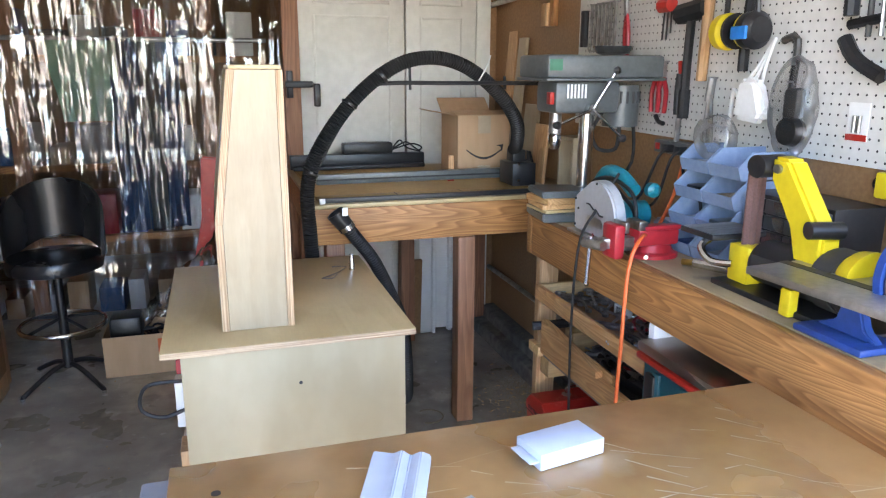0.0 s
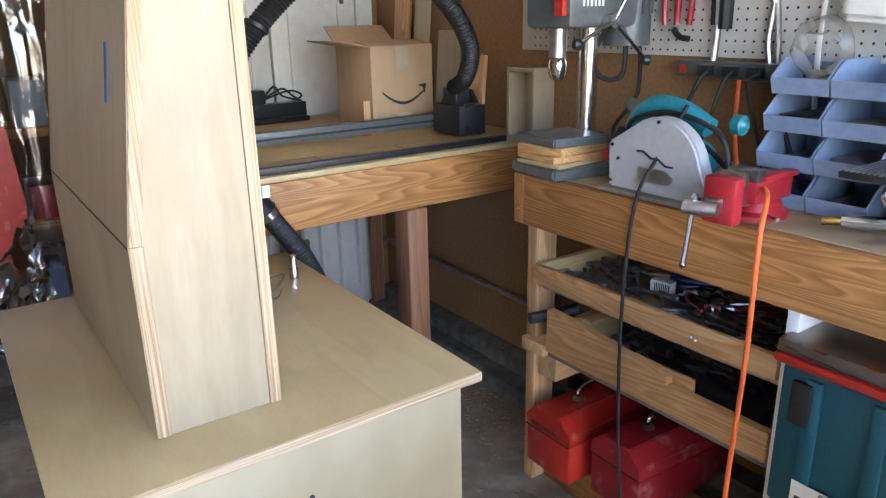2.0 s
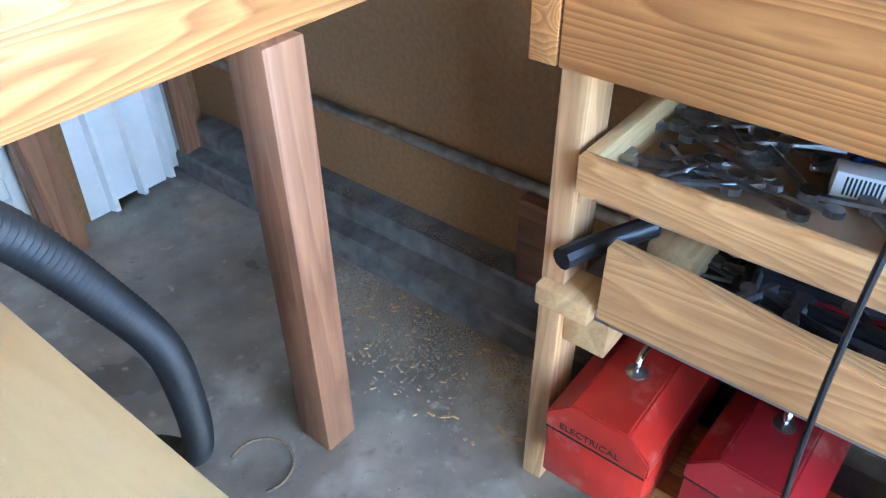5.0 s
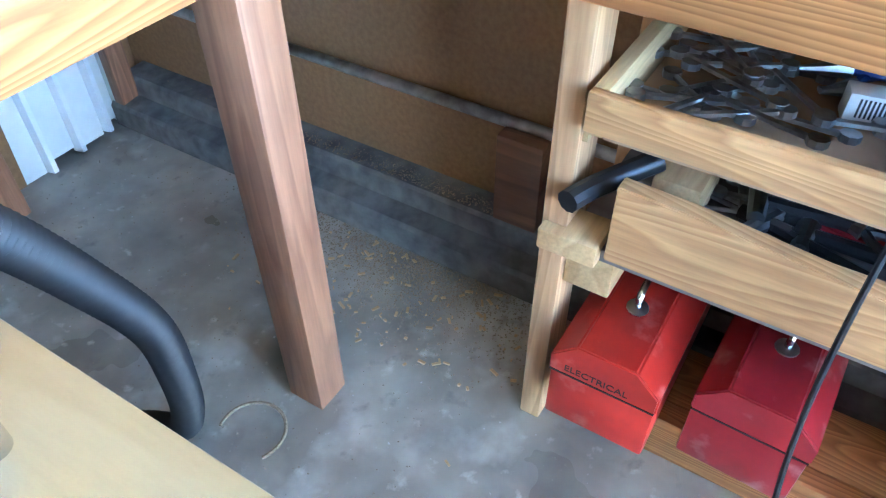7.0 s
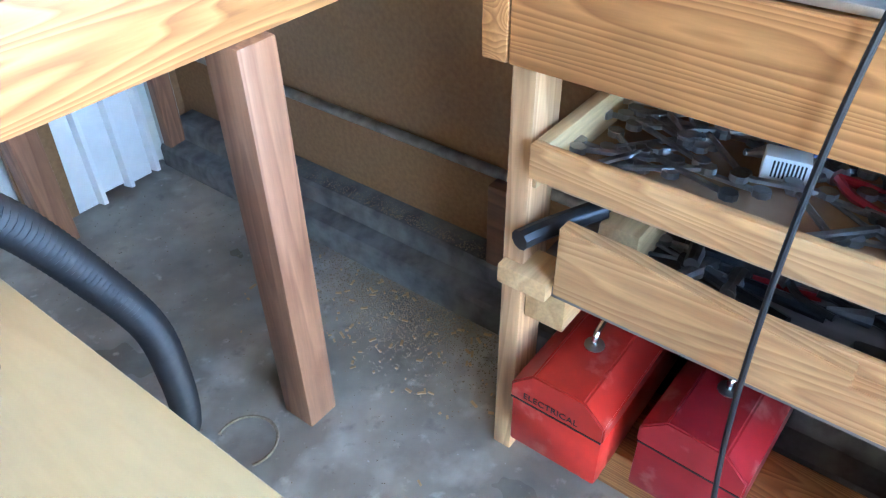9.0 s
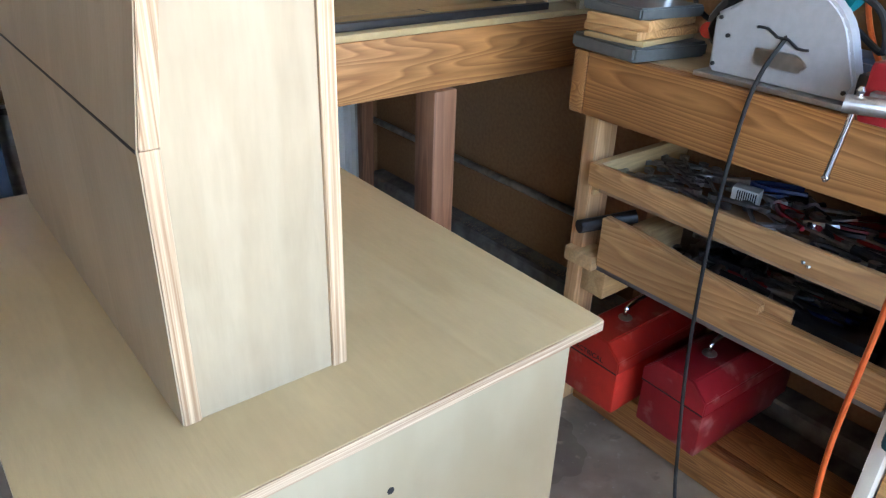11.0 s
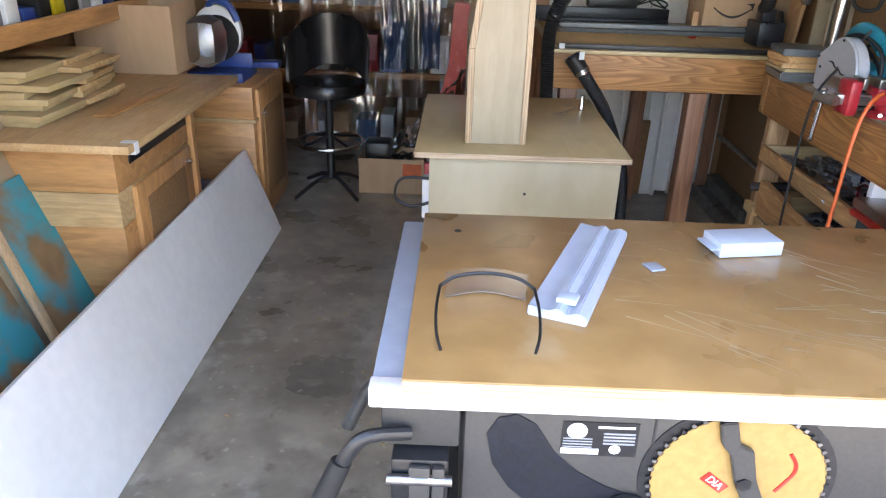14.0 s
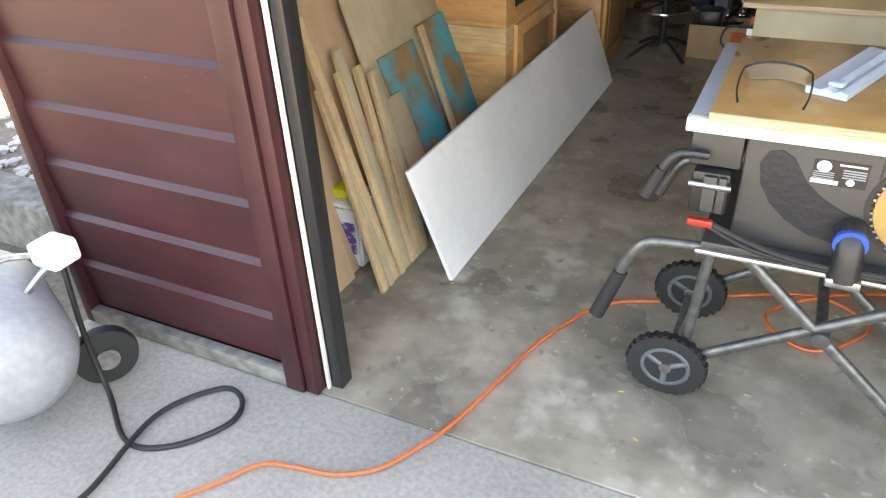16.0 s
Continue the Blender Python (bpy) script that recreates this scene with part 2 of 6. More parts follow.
paint_blot = surf("paint_splashed_ply", (0.3, 0.19, 0.09), (0.22, 0.13, 0.06), 0.6, 12, bump=0.1, spots=((0.02, 0.3, 0.36), 5.0), spot_at=0.5)
gravel = surf("gravel_stone", (0.4, 0.39, 0.38), (0.25, 0.24, 0.23), 0.9, 40, bump=0.3)
soil = surf("soil", (0.16, 0.13, 0.1), (0.1, 0.08, 0.06), 0.95, 30, bump=0.5)


def clear(name, fac, tint=(1, 1, 1), rough=0.08, gain=1.0):
    m, n, l, p = _base(name)
    tr, gl, mx, lw = n.new("ShaderNodeBsdfTransparent"), n.new("ShaderNodeBsdfGlossy"), n.new("ShaderNodeMixShader"), n.new("ShaderNodeMath")
    fr = n.new("ShaderNodeFresnel")
    fr.inputs["IOR"].default_value = 1.5
    lw.operation, lw.inputs[1].default_value = "MULTIPLY_ADD", gain
    lw.inputs[2].default_value = fac
    l.new(fr.outputs["Fac"], lw.inputs[0])
    tr.inputs["Color"].default_value = (*tint, 1)
    gl.inputs["Roughness"].default_value = rough
    l.new(lw.outputs["Value"], mx.inputs["Fac"])
    l.new(tr.outputs["BSDF"], mx.inputs[1])
    l.new(gl.outputs["BSDF"], mx.inputs[2])
    l.new(mx.outputs["Shader"], n["Material Output"].inputs["Surface"])
    return m


film_clear = clear("clear_film", 0.07, (0.97, 0.975, 0.98), 0.08, 1.4)
bag_clear = clear("soft_bag_film", 0.03, (0.9, 0.9, 0.9), 0.3, 0.4)
lens_clear = clear("clear_lens", 0.06, (0.95, 0.95, 0.95), 0.05)
frost = clear("hazy_plastic", 0.2, (0.8, 0.81, 0.83), 0.35)


# ---- builders ----
def box(bm, x0, x1, y0, y1, z0, z1, bev=0.0):
    g = bmesh.ops.create_cube(bm, size=1, matrix=Matrix.Translation(((x0 + x1) / 2, (y0 + y1) / 2, (z0 + z1) / 2)) @ Matrix.Diagonal((abs(x1 - x0), abs(y1 - y0), abs(z1 - z0), 1)))
    if bev:
        es = list({e for v in g["verts"] for e in v.link_edges})
        bmesh.ops.bevel(bm, geom=es, offset=bev, segments=2, affect="EDGES", profile=0.5)
    return bm


def nb():
    return bmesh.new()


def bx(x0, x1, y0, y1, z0, z1, bev=0.002):
    return box(nb(), x0, x1, y0, y1, z0, z1, bev)


def rod(bm, a, b, r, r2=None, seg=14):
    a, b = Vector(a), Vector(b)
    d = b - a
    m = Matrix.Translation((a + b) / 2) @ d.to_track_quat("Z", "Y").to_matrix().to_4x4()
    bmesh.ops.create_cone(bm, cap_ends=True, segments=seg, radius1=r, radius2=r if r2 is None else r2, depth=d.length, matrix=m)
    return bm


def rd(a, b, r, r2=None, seg=14):
    return rod(nb(), a, b, r, r2, seg)


def smooth_path(pts, n=6):
    pts = [Vector(p) for p in pts]
    out = []
    for i in range(len(pts) - 1):
        p0, p1, p2, p3 = pts[max(i - 1, 0)], pts[i], pts[i + 1], pts[min(i + 2, len(pts) - 1)]
        for k in range(n):
            t = k / n
            out.append(0.5 * (2 * p1 + (p2 - p0) * t + (2 * p0 - 5 * p1 + 4 * p2 - p3) * t * t + (3 * p1 - p0 - 3 * p2 + p3) * t ** 3))
    return out + [pts[-1]]


def tube(bm, pts, r, seg=10, n=6, ribs=0.0, pitch=0.006):
    """A round tube along a smooth path; ribs: height of corrugations along it."""
    path = smooth_path(pts, n)
    if ribs:
        fine, rest = [path[0]], 0.0
        for a, b in zip(path, path[1:]):
            d, at = (b - a).length, pitch / 2 - rest
            while at < d:
                fine.append(a.lerp(b, at / d))
                at += pitch / 2
            rest = d - (at - pitch / 2)
        path = fine
    rings, side = [], Vector((0.31, 0.52, 0.79))
    for i, p in enumerate(path):
        d = (path[min(i + 1, len(path) - 1)] - path[max(i - 1, 0)]).normalized()
        side = (side - d * side.dot(d)).normalized()
        up, rr = d.cross(side), r + (ribs if i % 2 else 0)
        rings.append([bm.verts.new(p + (side * math.cos(k * math.tau / seg) + up * math.sin(k * math.tau / seg)) * rr) for k in range(seg)])
    for a, b in zip(rings, rings[1:]):
        for k in range(seg):
            bm.faces.new((a[k], a[(k + 1) % seg], b[(k + 1) % seg], b[k]))
    bm.faces.new(rings[0][::-1])
    bm.faces.new(rings[-1])
    return bm


def tb(pts, r, seg=10, n=6, ribs=0.0, pitch=0.006):
    return tube(nb(), pts, r, seg, n, ribs, pitch)


def slab(outline, axis, a0, a1, bev=0.0):
    """An outline of two coordinates, drawn out along the third axis from a0 to a1."""
    bm = nb()
    k = "xyz".index(axis)

    def put(u, v, a):
        c = [u, v]
        c.insert(k, a)
        return bm.verts.new(c)
    lo, hi = [put(u, v, a0) for u, v in outline], [put(u, v, a1) for u, v in outline]
    bm.faces.new(lo[::-1])
    bm.faces.new(hi)
    for i in range(len(lo)):
        j = (i + 1) % len(lo)
        bm.faces.new((lo[i], lo[j], hi[j], hi[i]))
    bmesh.ops.recalc_face_normals(bm, faces=bm.faces)
    if bev:
        bmesh.ops.bevel(bm, geom=list(bm.edges), offset=bev, segments=2, affect="EDGES")
    return bm


def lathe(profile, centre, seg=32, axis="z"):
    """A profile of (radius, height) pairs turned round an axis."""
    bm = nb()
    rows = [[bm.verts.new((r * math.cos(k * math.tau / seg), r * math.sin(k * math.tau / seg), h)) for k in range(seg)] for r, h in profile]
    for a, b in zip(rows, rows[1:]):
        for k in range(seg):
            bm.faces.new((a[k], a[(k + 1) % seg], b[(k + 1) % seg], b[k]))
    bm.faces.new(rows[0][::-1])
    bm.faces.new(rows[-1])
    turn = {"z": Matrix(), "y": Matrix.Rotation(radians(90), 4, "X"), "x": Matrix.Rotation(radians(90), 4, "Y")}[axis]
    bm.transform(Matrix.Translation(centre) @ turn)
    bmesh.ops.recalc_face_normals(bm, faces=bm.faces)
    return bm


def turned(bm, deg, about=(0, 0, 0), axis="Z"):
    bm.transform(Matrix.Translation(about) @ Matrix.Rotation(radians(deg), 4, axis) @ Matrix.Translation(-Vector(about)))
    return bm


origin = {}
frame_of_part = [Matrix()]


def lay(x0=0.0, sx=1.0, y0=0.0, sy=1.0, z0=0.0, sz=1.0):
    """Each group of things is drawn in its own local plan; this sets where that plan lies in the room."""
    frame_of_part[0] = Matrix.Translation((x0, y0, z0)) @ Matrix.Diagonal((sx, sy, sz, 1))


def thing(name, at, label, category, group="", kind=""):
    ob = tagged(new(name), label, category, group, kind)
    ob.empty_display_size = 0.05
    at = frame_of_part[0] @ Vector(at)
    ob.location = at
    origin[ob] = at
    return ob


def part(name, bm, material, parent, label="", soft=True):
    me = bpy.data.meshes.new(name)
    at = origin[parent]
    bm.transform(Matrix.Translation(-at) @ frame_of_part[0])
    bm.to_mesh(me)
    bm.free()
    me.materials.append(material)
    if soft:
        me.shade_smooth()
        me.set_sharp_from_angle(angle=radians(35))
    ob = new(name, me)
    ob.parent = parent
    origin[ob] = at
    return tagged(ob, label)


def solo(name, bm, material, label="", category="", group="", kind="", at=None):
    """A thing that is one mesh."""
    bm.transform(frame_of_part[0])
    if at is None:
        cs = [v.co for v in bm.verts]
        at = Vector(((min(c.x for c in cs) + max(c.x for c in cs)) / 2, (min(c.y for c in cs) + max(c.y for c in cs)) / 2, min(c.z for c in cs)))
    at = Vector(at)
    me = bpy.data.meshes.new(name)
    bm.transform(Matrix.Translation(-at))
    bm.to_mesh(me)
    bm.free()
    me.materials.append(material)
    me.shade_smooth()
    me.set_sharp_from_angle(angle=radians(35))
    ob = new(name, me)
    ob.location = at
    origin[ob] = at
    return tagged(ob, label, category, group, kind)


def words(text, size, m, material, parent, name="lettering"):
    """Raised lettering at the pose m."""
    cu = bpy.data.curves.new(name, "FONT")
    cu.body, cu.size, cu.extrude, cu.align_x, cu.align_y = text, size, 0.0004, "CENTER", "CENTER"
    tmp = bpy.data.objects.new(name, cu)
    scene.collection.objects.link(tmp)
    me = bpy.data.meshes.new_from_object(tmp.evaluated_get(bpy.context.evaluated_depsgraph_get()))
    bpy.data.objects.remove(tmp)
    bm = nb()
    bm.from_mesh(me)
    bpy.data.meshes.remove(me)
    bm.transform(m)
    return part(name, bm, material, parent, soft=False)


def struct(name, bm, material, label):
    return solo(name, bm, material, label, name.split("_")[0], kind="structure", at=(0, 0, 0))


# ---- structure ----
struct("floor", bx(-1.7, 1.66, 0.39, 6.4, -0.1, 0.0, 0), concrete, "stained grey-brown concrete garage slab")
struct("pavement", bx(-1.9, 8, -14, 0.385, -0.1, -0.006, 0), drive, "rough grey concrete apron before the garage")
struct("ground", bx(-400, 400, -400, 400, -0.3, -0.12, 0), soil, "bare earth round the garage")
struct("wall_right", bx(1.575, 1.72, 0.3, 6.5, -0.1, 2.5, 0), hardb, "brown hardboard lining of the garage wall")
struct("kerb_footing", slab([(1.435, 0.0), (1.435, 0.062), (1.443, 0.072), (1.495, 0.078), (1.5, 0.122), (1.508, 0.13), (1.575, 0.134), (1.575, 0.0)], "y", 0.5, 4.03), footing, "rough stepped concrete footing along the wall")
struct("wall_left", bx(-1.77, -1.62, 0.585, 6.5, -0.1, 2.5, 0), hardb, "brown hardboard lining of the garage wall")
struct("wall_end", bx(-1.77, 1.72, 6.4, 6.5, -0.1, 2.5, 0), hardb, "dark back wall of the store")
# ceiling out of view: white added to bounce daylight, overhang shades the ground outside
struct("ceiling", bx(-2.5, 2.4, -0.1, 6.6, 2.5, 2.6, 0), white, "unseen garage ceiling, made white to bounce daylight inside")
struct("wall_back", bx(0.5, 1.575, 4.07, 4.17, 0.0, 2.5, 0), hardb, "brown back wall beside the store")
struct("beam_header", bx(-0.885, 1.575, 0.385, 0.565, 2.15, 2.5, 0), red_y, "dark beam over the garage opening")
struct("wall_front_right", bx(1.575, 3.6, 0.365, 0.585, -0.1, 2.5, 0), maroon, "maroon front wall")

lay(0.024, 0.946, -0.229)
# old white panelled door in the back wall
d = thing("door_1", (1.0, 4.28, 0), "white panelled door with worn paint", "door", kind="structure")
for x0, x1 in ((0.51, 1.085), (1.095, 1.5)):
    leaf = part("leaf", bx(x0, x1, 4.262, 4.3, 0.02, 2.2, 0.003), white, d)
    for z0, z1 in ((0.95, 1.72), (0.15, 0.85), (1.8, 2.12)):
        for a, b, c, e in ((x0 + .09, x1 - .09, z1, z1 + .012), (x0 + .09, x1 - .09, z0 - .012, z0), (x0 + .078, x0 + .09, z0 - .012, z1 + .012), (x1 - .09, x1 - .078, z0 - .012, z1 + .012)):
            part("moulding", bx(a, b, 4.256, 4.264, c, e, 0.002), white, leaf)
struct("trim_door", bx(1.503, 1.585, 4.25, 4.3, 0.0, 2.5, 0.003), white, "white board beside the door")
struct("post_store", bx(0.42, 0.505, 4.2, 4.3, 0.0, 2.5, 0.004), red_z, "dark redwood post at the store opening")
struct("trim_corner", bx(1.5, 1.56, 4.21, 4.248, 0.0, 0.95, 0.004), red_z, "dark timber strip in the corner")
lay(-0.337, 1.17, -0.2)
cp = thing("sheet_panel", (1.36, 4.2, 0), "pale ridged metal sheet standing on the floor", "panel")
for k in range(3):
    part("flat", bx(1.245 + k * .08, 1.3 + k * .08, 4.205, 4.212, .012 * ((k * 2) % 3), .6, .001), melamine, cp)
    part("ridge", slab([(1.3 + k * .08, 4.212), (1.307 + k * .08, 4.185), (1.318 + k * .08, 4.185), (1.325 + k * .08, 4.212)], "z", .01 * k, .6), melamine, cp)
lay(0.024, 0.946, -0.2)
solo("offcut_board", turned(bx(1.02, 1.16, 4.2, 4.22, 0.0, 0.45, 0.002), 6, (1.1, 4.2, 0), "X"), hardb, "stained board offcut leaning at the wall", "board")
lay()
struct("conduit_pipe", rd((1.552, 0.5, 0.35), (1.552, 4.06, 0.35), 0.013), steel, "grey conduit pipe along the wall")
solo("wall_block", bx(1.505, 1.56, 2.755, 2.856, 0.13, 0.345, 0.003), red_y, "short dark timber block on the concrete footing", "block")

lay(-0.08, 1, -0.04)
# pegboard
pb = thing("pegboard", (1.64, 1.8, 1.25), "white perforated pegboard on the wall", "pegboard")
part("panel", bx(1.642, 1.658, 0.5, 3.12, 1.25, 2.4, 0.001), peg, pb)
holes = nb()
for i in range(100):
    for k in range(44):
        y, z = 0.53 + i * 0.0255, 1.265 + k * 0.0255
        vs = [holes.verts.new((1.6412, y + 0.0034 * math.cos(a * math.tau / 6), z + 0.0034 * math.sin(a * math.tau / 6))) for a in range(6)]
        holes.faces.new(vs)
bmesh.ops.recalc_face_normals(holes, faces=holes.faces)
tagged(part("hole", holes, ink, pb, "small dark peg holes"), kind="stuff")

lay(0.115, 1, 0.165)
# front wall with siding
fw = thing("wall_front", (-1.5, 0.2, 0), "maroon painted front wall with horizontal boards", "wall", kind="structure")
part("core", bx(-1.97, -1.16, 0.251, 0.42, 0.0, 2.5, 0), maroon, fw)
for i in range(13):
    z = 0.06 + i * 0.183
    part("siding_board", slab([(0.238, z), (0.224, z + 0.166), (0.239, z + 0.183), (0.25, z + 0.183), (0.25, z)], "x", -1.96, -1.165), maroon, fw)
part("corner_post", bx(-1.16, -1.095, 0.195, 0.25, 0.0, 2.5, 0.006), maroon, fw)
part("edge_trim", bx(-1.093, -1.051, 0.205, 0.29, 0.0, 2.5, 0.004), maroon, fw)
part("end_trim", bx(-2.0, -1.962, 0.2, 0.42, 0.0, 2.5, 0.004), maroon, fw)
part("footing", bx(-1.98, -1.16, 0.2, 0.238, 0.0, 0.055, 0.006), footing, fw)
struct("trim_white", bx(-1.045, -1.036, 0.24, 0.254, 0.0, 2.5, 0.002), white, "narrow white weather strip at the opening")
struct("trim_black", bx(-1.036, -1.0, 0.255, 0.31, 0.0, 2.5, 0.004), blackp, "black door jamb at the opening")

# ---- workbench ----
lay(0.192, 0.835)
wb = thing("workbench", (1.4, 1.5, 0), "long fir workbench with a worn plywood top", "workbench")
part("front_board", bx(1.16, 1.2, 0.3, 2.605, 0.815, 0.955, 0.004), fir_y, wb)
part("end_board", bx(1.16, 1.655, 2.607, 2.647, 0.815, 0.955, 0.004), fir_x, wb)
worn_ply = surf("worn_bench_ply", (0.5, 0.38, 0.23), (0.38, 0.28, 0.16), 0.6, 12, (1, 0.3, 1), 0.1, big=0.4, spots=((0.16, 0.12, 0.08), 9.0), spot_at=0.63)
part("top", bx(1.201, 1.655, 0.3, 2.606, 0.93, 0.957, 0.001), worn_ply, wb, "pale plywood top with oil stains")
part("leg", bx(1.19, 1.28, 2.575, 2.613, 0.0, 0.815, 0.003), pine_z, wb)
part("leg", bx(1.56, 1.65, 2.575, 2.613, 0.13, 0.815, 0.003), pine_z, wb)
part("side_cheek", bx(1.205, 1.56, 2.5, 2.573, 0.36, 0.44, 0.003), pine_x, wb)
part("block", bx(1.165, 1.25, 2.52, 2.61, 0.44, 0.478, 0.004), pine_x, wb)
part("divider", bx(1.17, 1.65, 1.815, 1.84, 0.04, 0.815, 0.002), melamine, wb, "pale upright divider")
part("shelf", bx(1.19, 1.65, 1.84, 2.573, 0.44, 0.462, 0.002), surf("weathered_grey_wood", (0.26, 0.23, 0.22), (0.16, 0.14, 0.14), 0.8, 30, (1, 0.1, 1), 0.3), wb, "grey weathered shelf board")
part("base_board", bx(1.24, 1.29, 0.7, 2.57, 0.0, 0.104, 0.003), fir_y, wb)
part("base_shelf", bx(1.291, 1.45, 0.7, 2.57, 0.06, 0.103, 0.002), fir_y, wb)
tray = thing("drawer_tray", (1.4, 2.2, 0.64), "pine tool tray full of hand tools", "drawer")
part("front", bx(1.165, 1.185, 1.845, 2.566, 0.655, 0.71, 0.003), pine_y, tray)
part("side", bx(1.186, 1.6, 2.545, 2.566, 0.64, 0.71, 0.003), pine_x, tray)
part("side", bx(1.186, 1.6, 1.845, 1.866, 0.64, 0.71, 0.003), pine_x, tray)
part("bottom", bx(1.186, 1.6, 1.867, 2.544, 0.64, 0.65, 0.001), card2, tray)
part("runner", bx(1.2, 1.6, 2.567, 2.5745, 0.62, 0.66, 0.001), pine_x, tray)
low = thing("pine_plank", (1.18, 2.2, 0.463), "thick pine front board with a step cut along its top", "board")
part("board", slab([(1.845, 0.463), (2.51, 0.463), (2.51, 0.59), (2.4, 0.585), (2.105, 0.553), (2.104, 0.533), (1.845, 0.533)], "x", 1.168, 1.2, 0.002), pine_y, low)
part("backing", bx(1.201, 1.213, 2.05, 2.5, 0.463, 0.56, 0.002), pine_y, low)


def hand_tool(kind, x, y, z, deg, size, i):
    """Small loose tools in the trays: spanner, screwdriver, pliers, hammer, bar."""
    c, s = math.cos(radians(deg)), math.sin(radians(deg))
    e = Vector((c, s, 0))
    p = Vector((x, y, z))
    if kind == "spanner":
        bm = rod(nb(), p - e * size / 2, p + e * size / 2, 0.005, None, 6)
        for sg in (-1, 1):
            q = p + e * sg * size / 2
            rod(bm, q - Vector((0, 0, .005)), q + Vector((0, 0, .005)), 0.013, None, 8)
        return solo("spanner", bm, steel, "steel combination spanner lying among the tools", "spanner", "tools in the bench")
    if kind == "screwdriver":
        t = thing("screwdriver", p, "screwdriver with a dark handle lying in the tray", "screwdriver", "tools in the bench")
        part("blade", rd(p, p + e * size, 0.0035, None, 8), steel, t)
        part("handle", rd(p - e * size * .7, p, 0.013, 0.011, 8), (vise_red, blackp, blue, darkgrey)[i % 4], t)
        return t
    if kind == "pliers":
        t = thing("pliers", p, "pliers with coated handles lying in the tray", "pliers", "tools in the bench")
        n = Vector((-s, c, 0))
        part("jaw", rod(nb(), p, p + e * size * .4, 0.014, 0.004, 8), steel, t)
        for sg in (-1, 1):
            part("handle", tb([p, p - e * size * .3 + n * sg * .022, p - e * size * .75 + n * sg * .02], 0.0065, 6, 3), (blue, vise_red, blackp)[i % 3], t)
        return t
    t = thing("hammer", p, "hammer with a steel head lying on the shelf", "hammer", "tools in the bench")
    part("handle", rd(p - e * size, p, 0.013, 0.01, 8), blackp, t)
    n = Vector((-s, c, 0))
    part("head", rod(nb(), p - n * .05, p + n * .05, 0.016, 0.012, 10), steel, t)
    return t


rng = random.Random(4)
kinds = ["spanner", "spanner", "spanner", "screwdriver", "pliers", "screwdriver", "spanner", "pliers"]
for i in range(74):
    y = rng.uniform(1.9, 2.5)
    kind = "spanner" if y > 2.33 else kinds[i % 8]
    hand_tool(kind, rng.uniform(1.24, 1.52), y, 0.665 + 0.016 * rng.random(), rng.uniform(20, 160), rng.uniform(0.1, 0.17), i)
for i in range(34):
    hand_tool(("hammer", "pliers", "spanner", "screwdriver")[i % 4], rng.uniform(1.34, 1.5), rng.uniform(2.06, 2.38), 0.485 + 0.014 * (i % 3), rng.uniform(68, 112), rng.uniform(0.1, 0.15), i)
knob = thing("pry_handle", (1.25, 2.55, 0.5), "black handled tool sticking out of the shelf", "tool")
part("grip", tb([(1.16, 2.57, 0.545), (1.21, 2.55, 0.55), (1.29, 2.49, 0.575)], 0.017, 10, 4), blackp, knob)
part("shaft", bx(1.27, 1.42, 2.42, 2.49, 0.48, 0.56, 0.01), pine_x, knob)
solo("plane_body", turned(bx(1.24, 1.3, 1.9, 2.12, 0.463, 0.53, 0.01), 8, (1.27, 2.0, 0.5)), blackp, "black bodied hand plane on the shelf", "plane")
cs = thing("barcode_box", (1.4, 2.28, 0.65), "small white box with a barcode label", "box")
part("box", turned(bx(1.38, 1.42, 2.25, 2.31, 0.66, 0.7, 0.002), 12, (1.4, 2.28, 0.65)), paper, cs)
for i in range(9):
    part("bar", turned(bx(1.379, 1.3795, 2.255 + i * .005, 2.2575 + i * .005, 0.67, 0.695, 0), 12, (1.4, 2.28, 0.65)), ink, cs)


lay()


def toolbox(at, deg, material, label, text=""):
    x, y, z = at
    t = thing("toolbox", at, label, "toolbox", "red toolboxes under the bench")
    w, h, dd = 0.086, 0.165, 0.38
    R = lambda bm: turned(bm, deg, at)
    part("body", R(bx(x, x + dd, y - w, y + w, z, z + 0.118, 0.005)), material, t)
    lid = part("lid", R(slab([(y - w - .002, z + .12), (y + w + .002, z + .12), (y + w + .002, z + .155), (y + w * .55, z + .195), (y - w * .55, z + .195), (y - w - .002, z + .155)], "x", x - 0.003, x + dd + .003, 0.003)), material, t)
    part("lid_groove", R(bx(x - .0045, x - .0025, y - w, y + w, z + .1205, z + .1235, 0)), ink, lid)
    part("handle", R(tb([(x + .12, y, z + .195), (x + .125, y, z + .225), (x + .2, y, z + .235), (x + .28, y, z + .225), (x + .285, y, z + .195)], 0.006, 8, 4)), chrome, t, "chrome bail handle")
    for k in (.12, .285):
        part("handle_mount", R(lathe([(0.018, 0), (0.018, .004), (0.008, .008)], (x + k, y, z + .194), 12)), steel, t)
    if text:
        words(text, 0.019, Matrix.Translation(at) @ Matrix.Rotation(radians(deg), 4, "Z") @ Matrix.Translation((-0.0042, 0.01, 0.138)) @ Matrix.Rotation(radians(-90), 4, "Z") @ Matrix.Rotation(radians(90), 4, "X"), ink, t)
    return t


toolbox((1.14, 2.465, 0.107), 0, red, "bright red steel toolbox marked for electrical", "ELECTRICAL")
toolbox((1.18, 2.25, 0.107), -2, darkred, "dusty crimson steel toolbox with chrome handle")

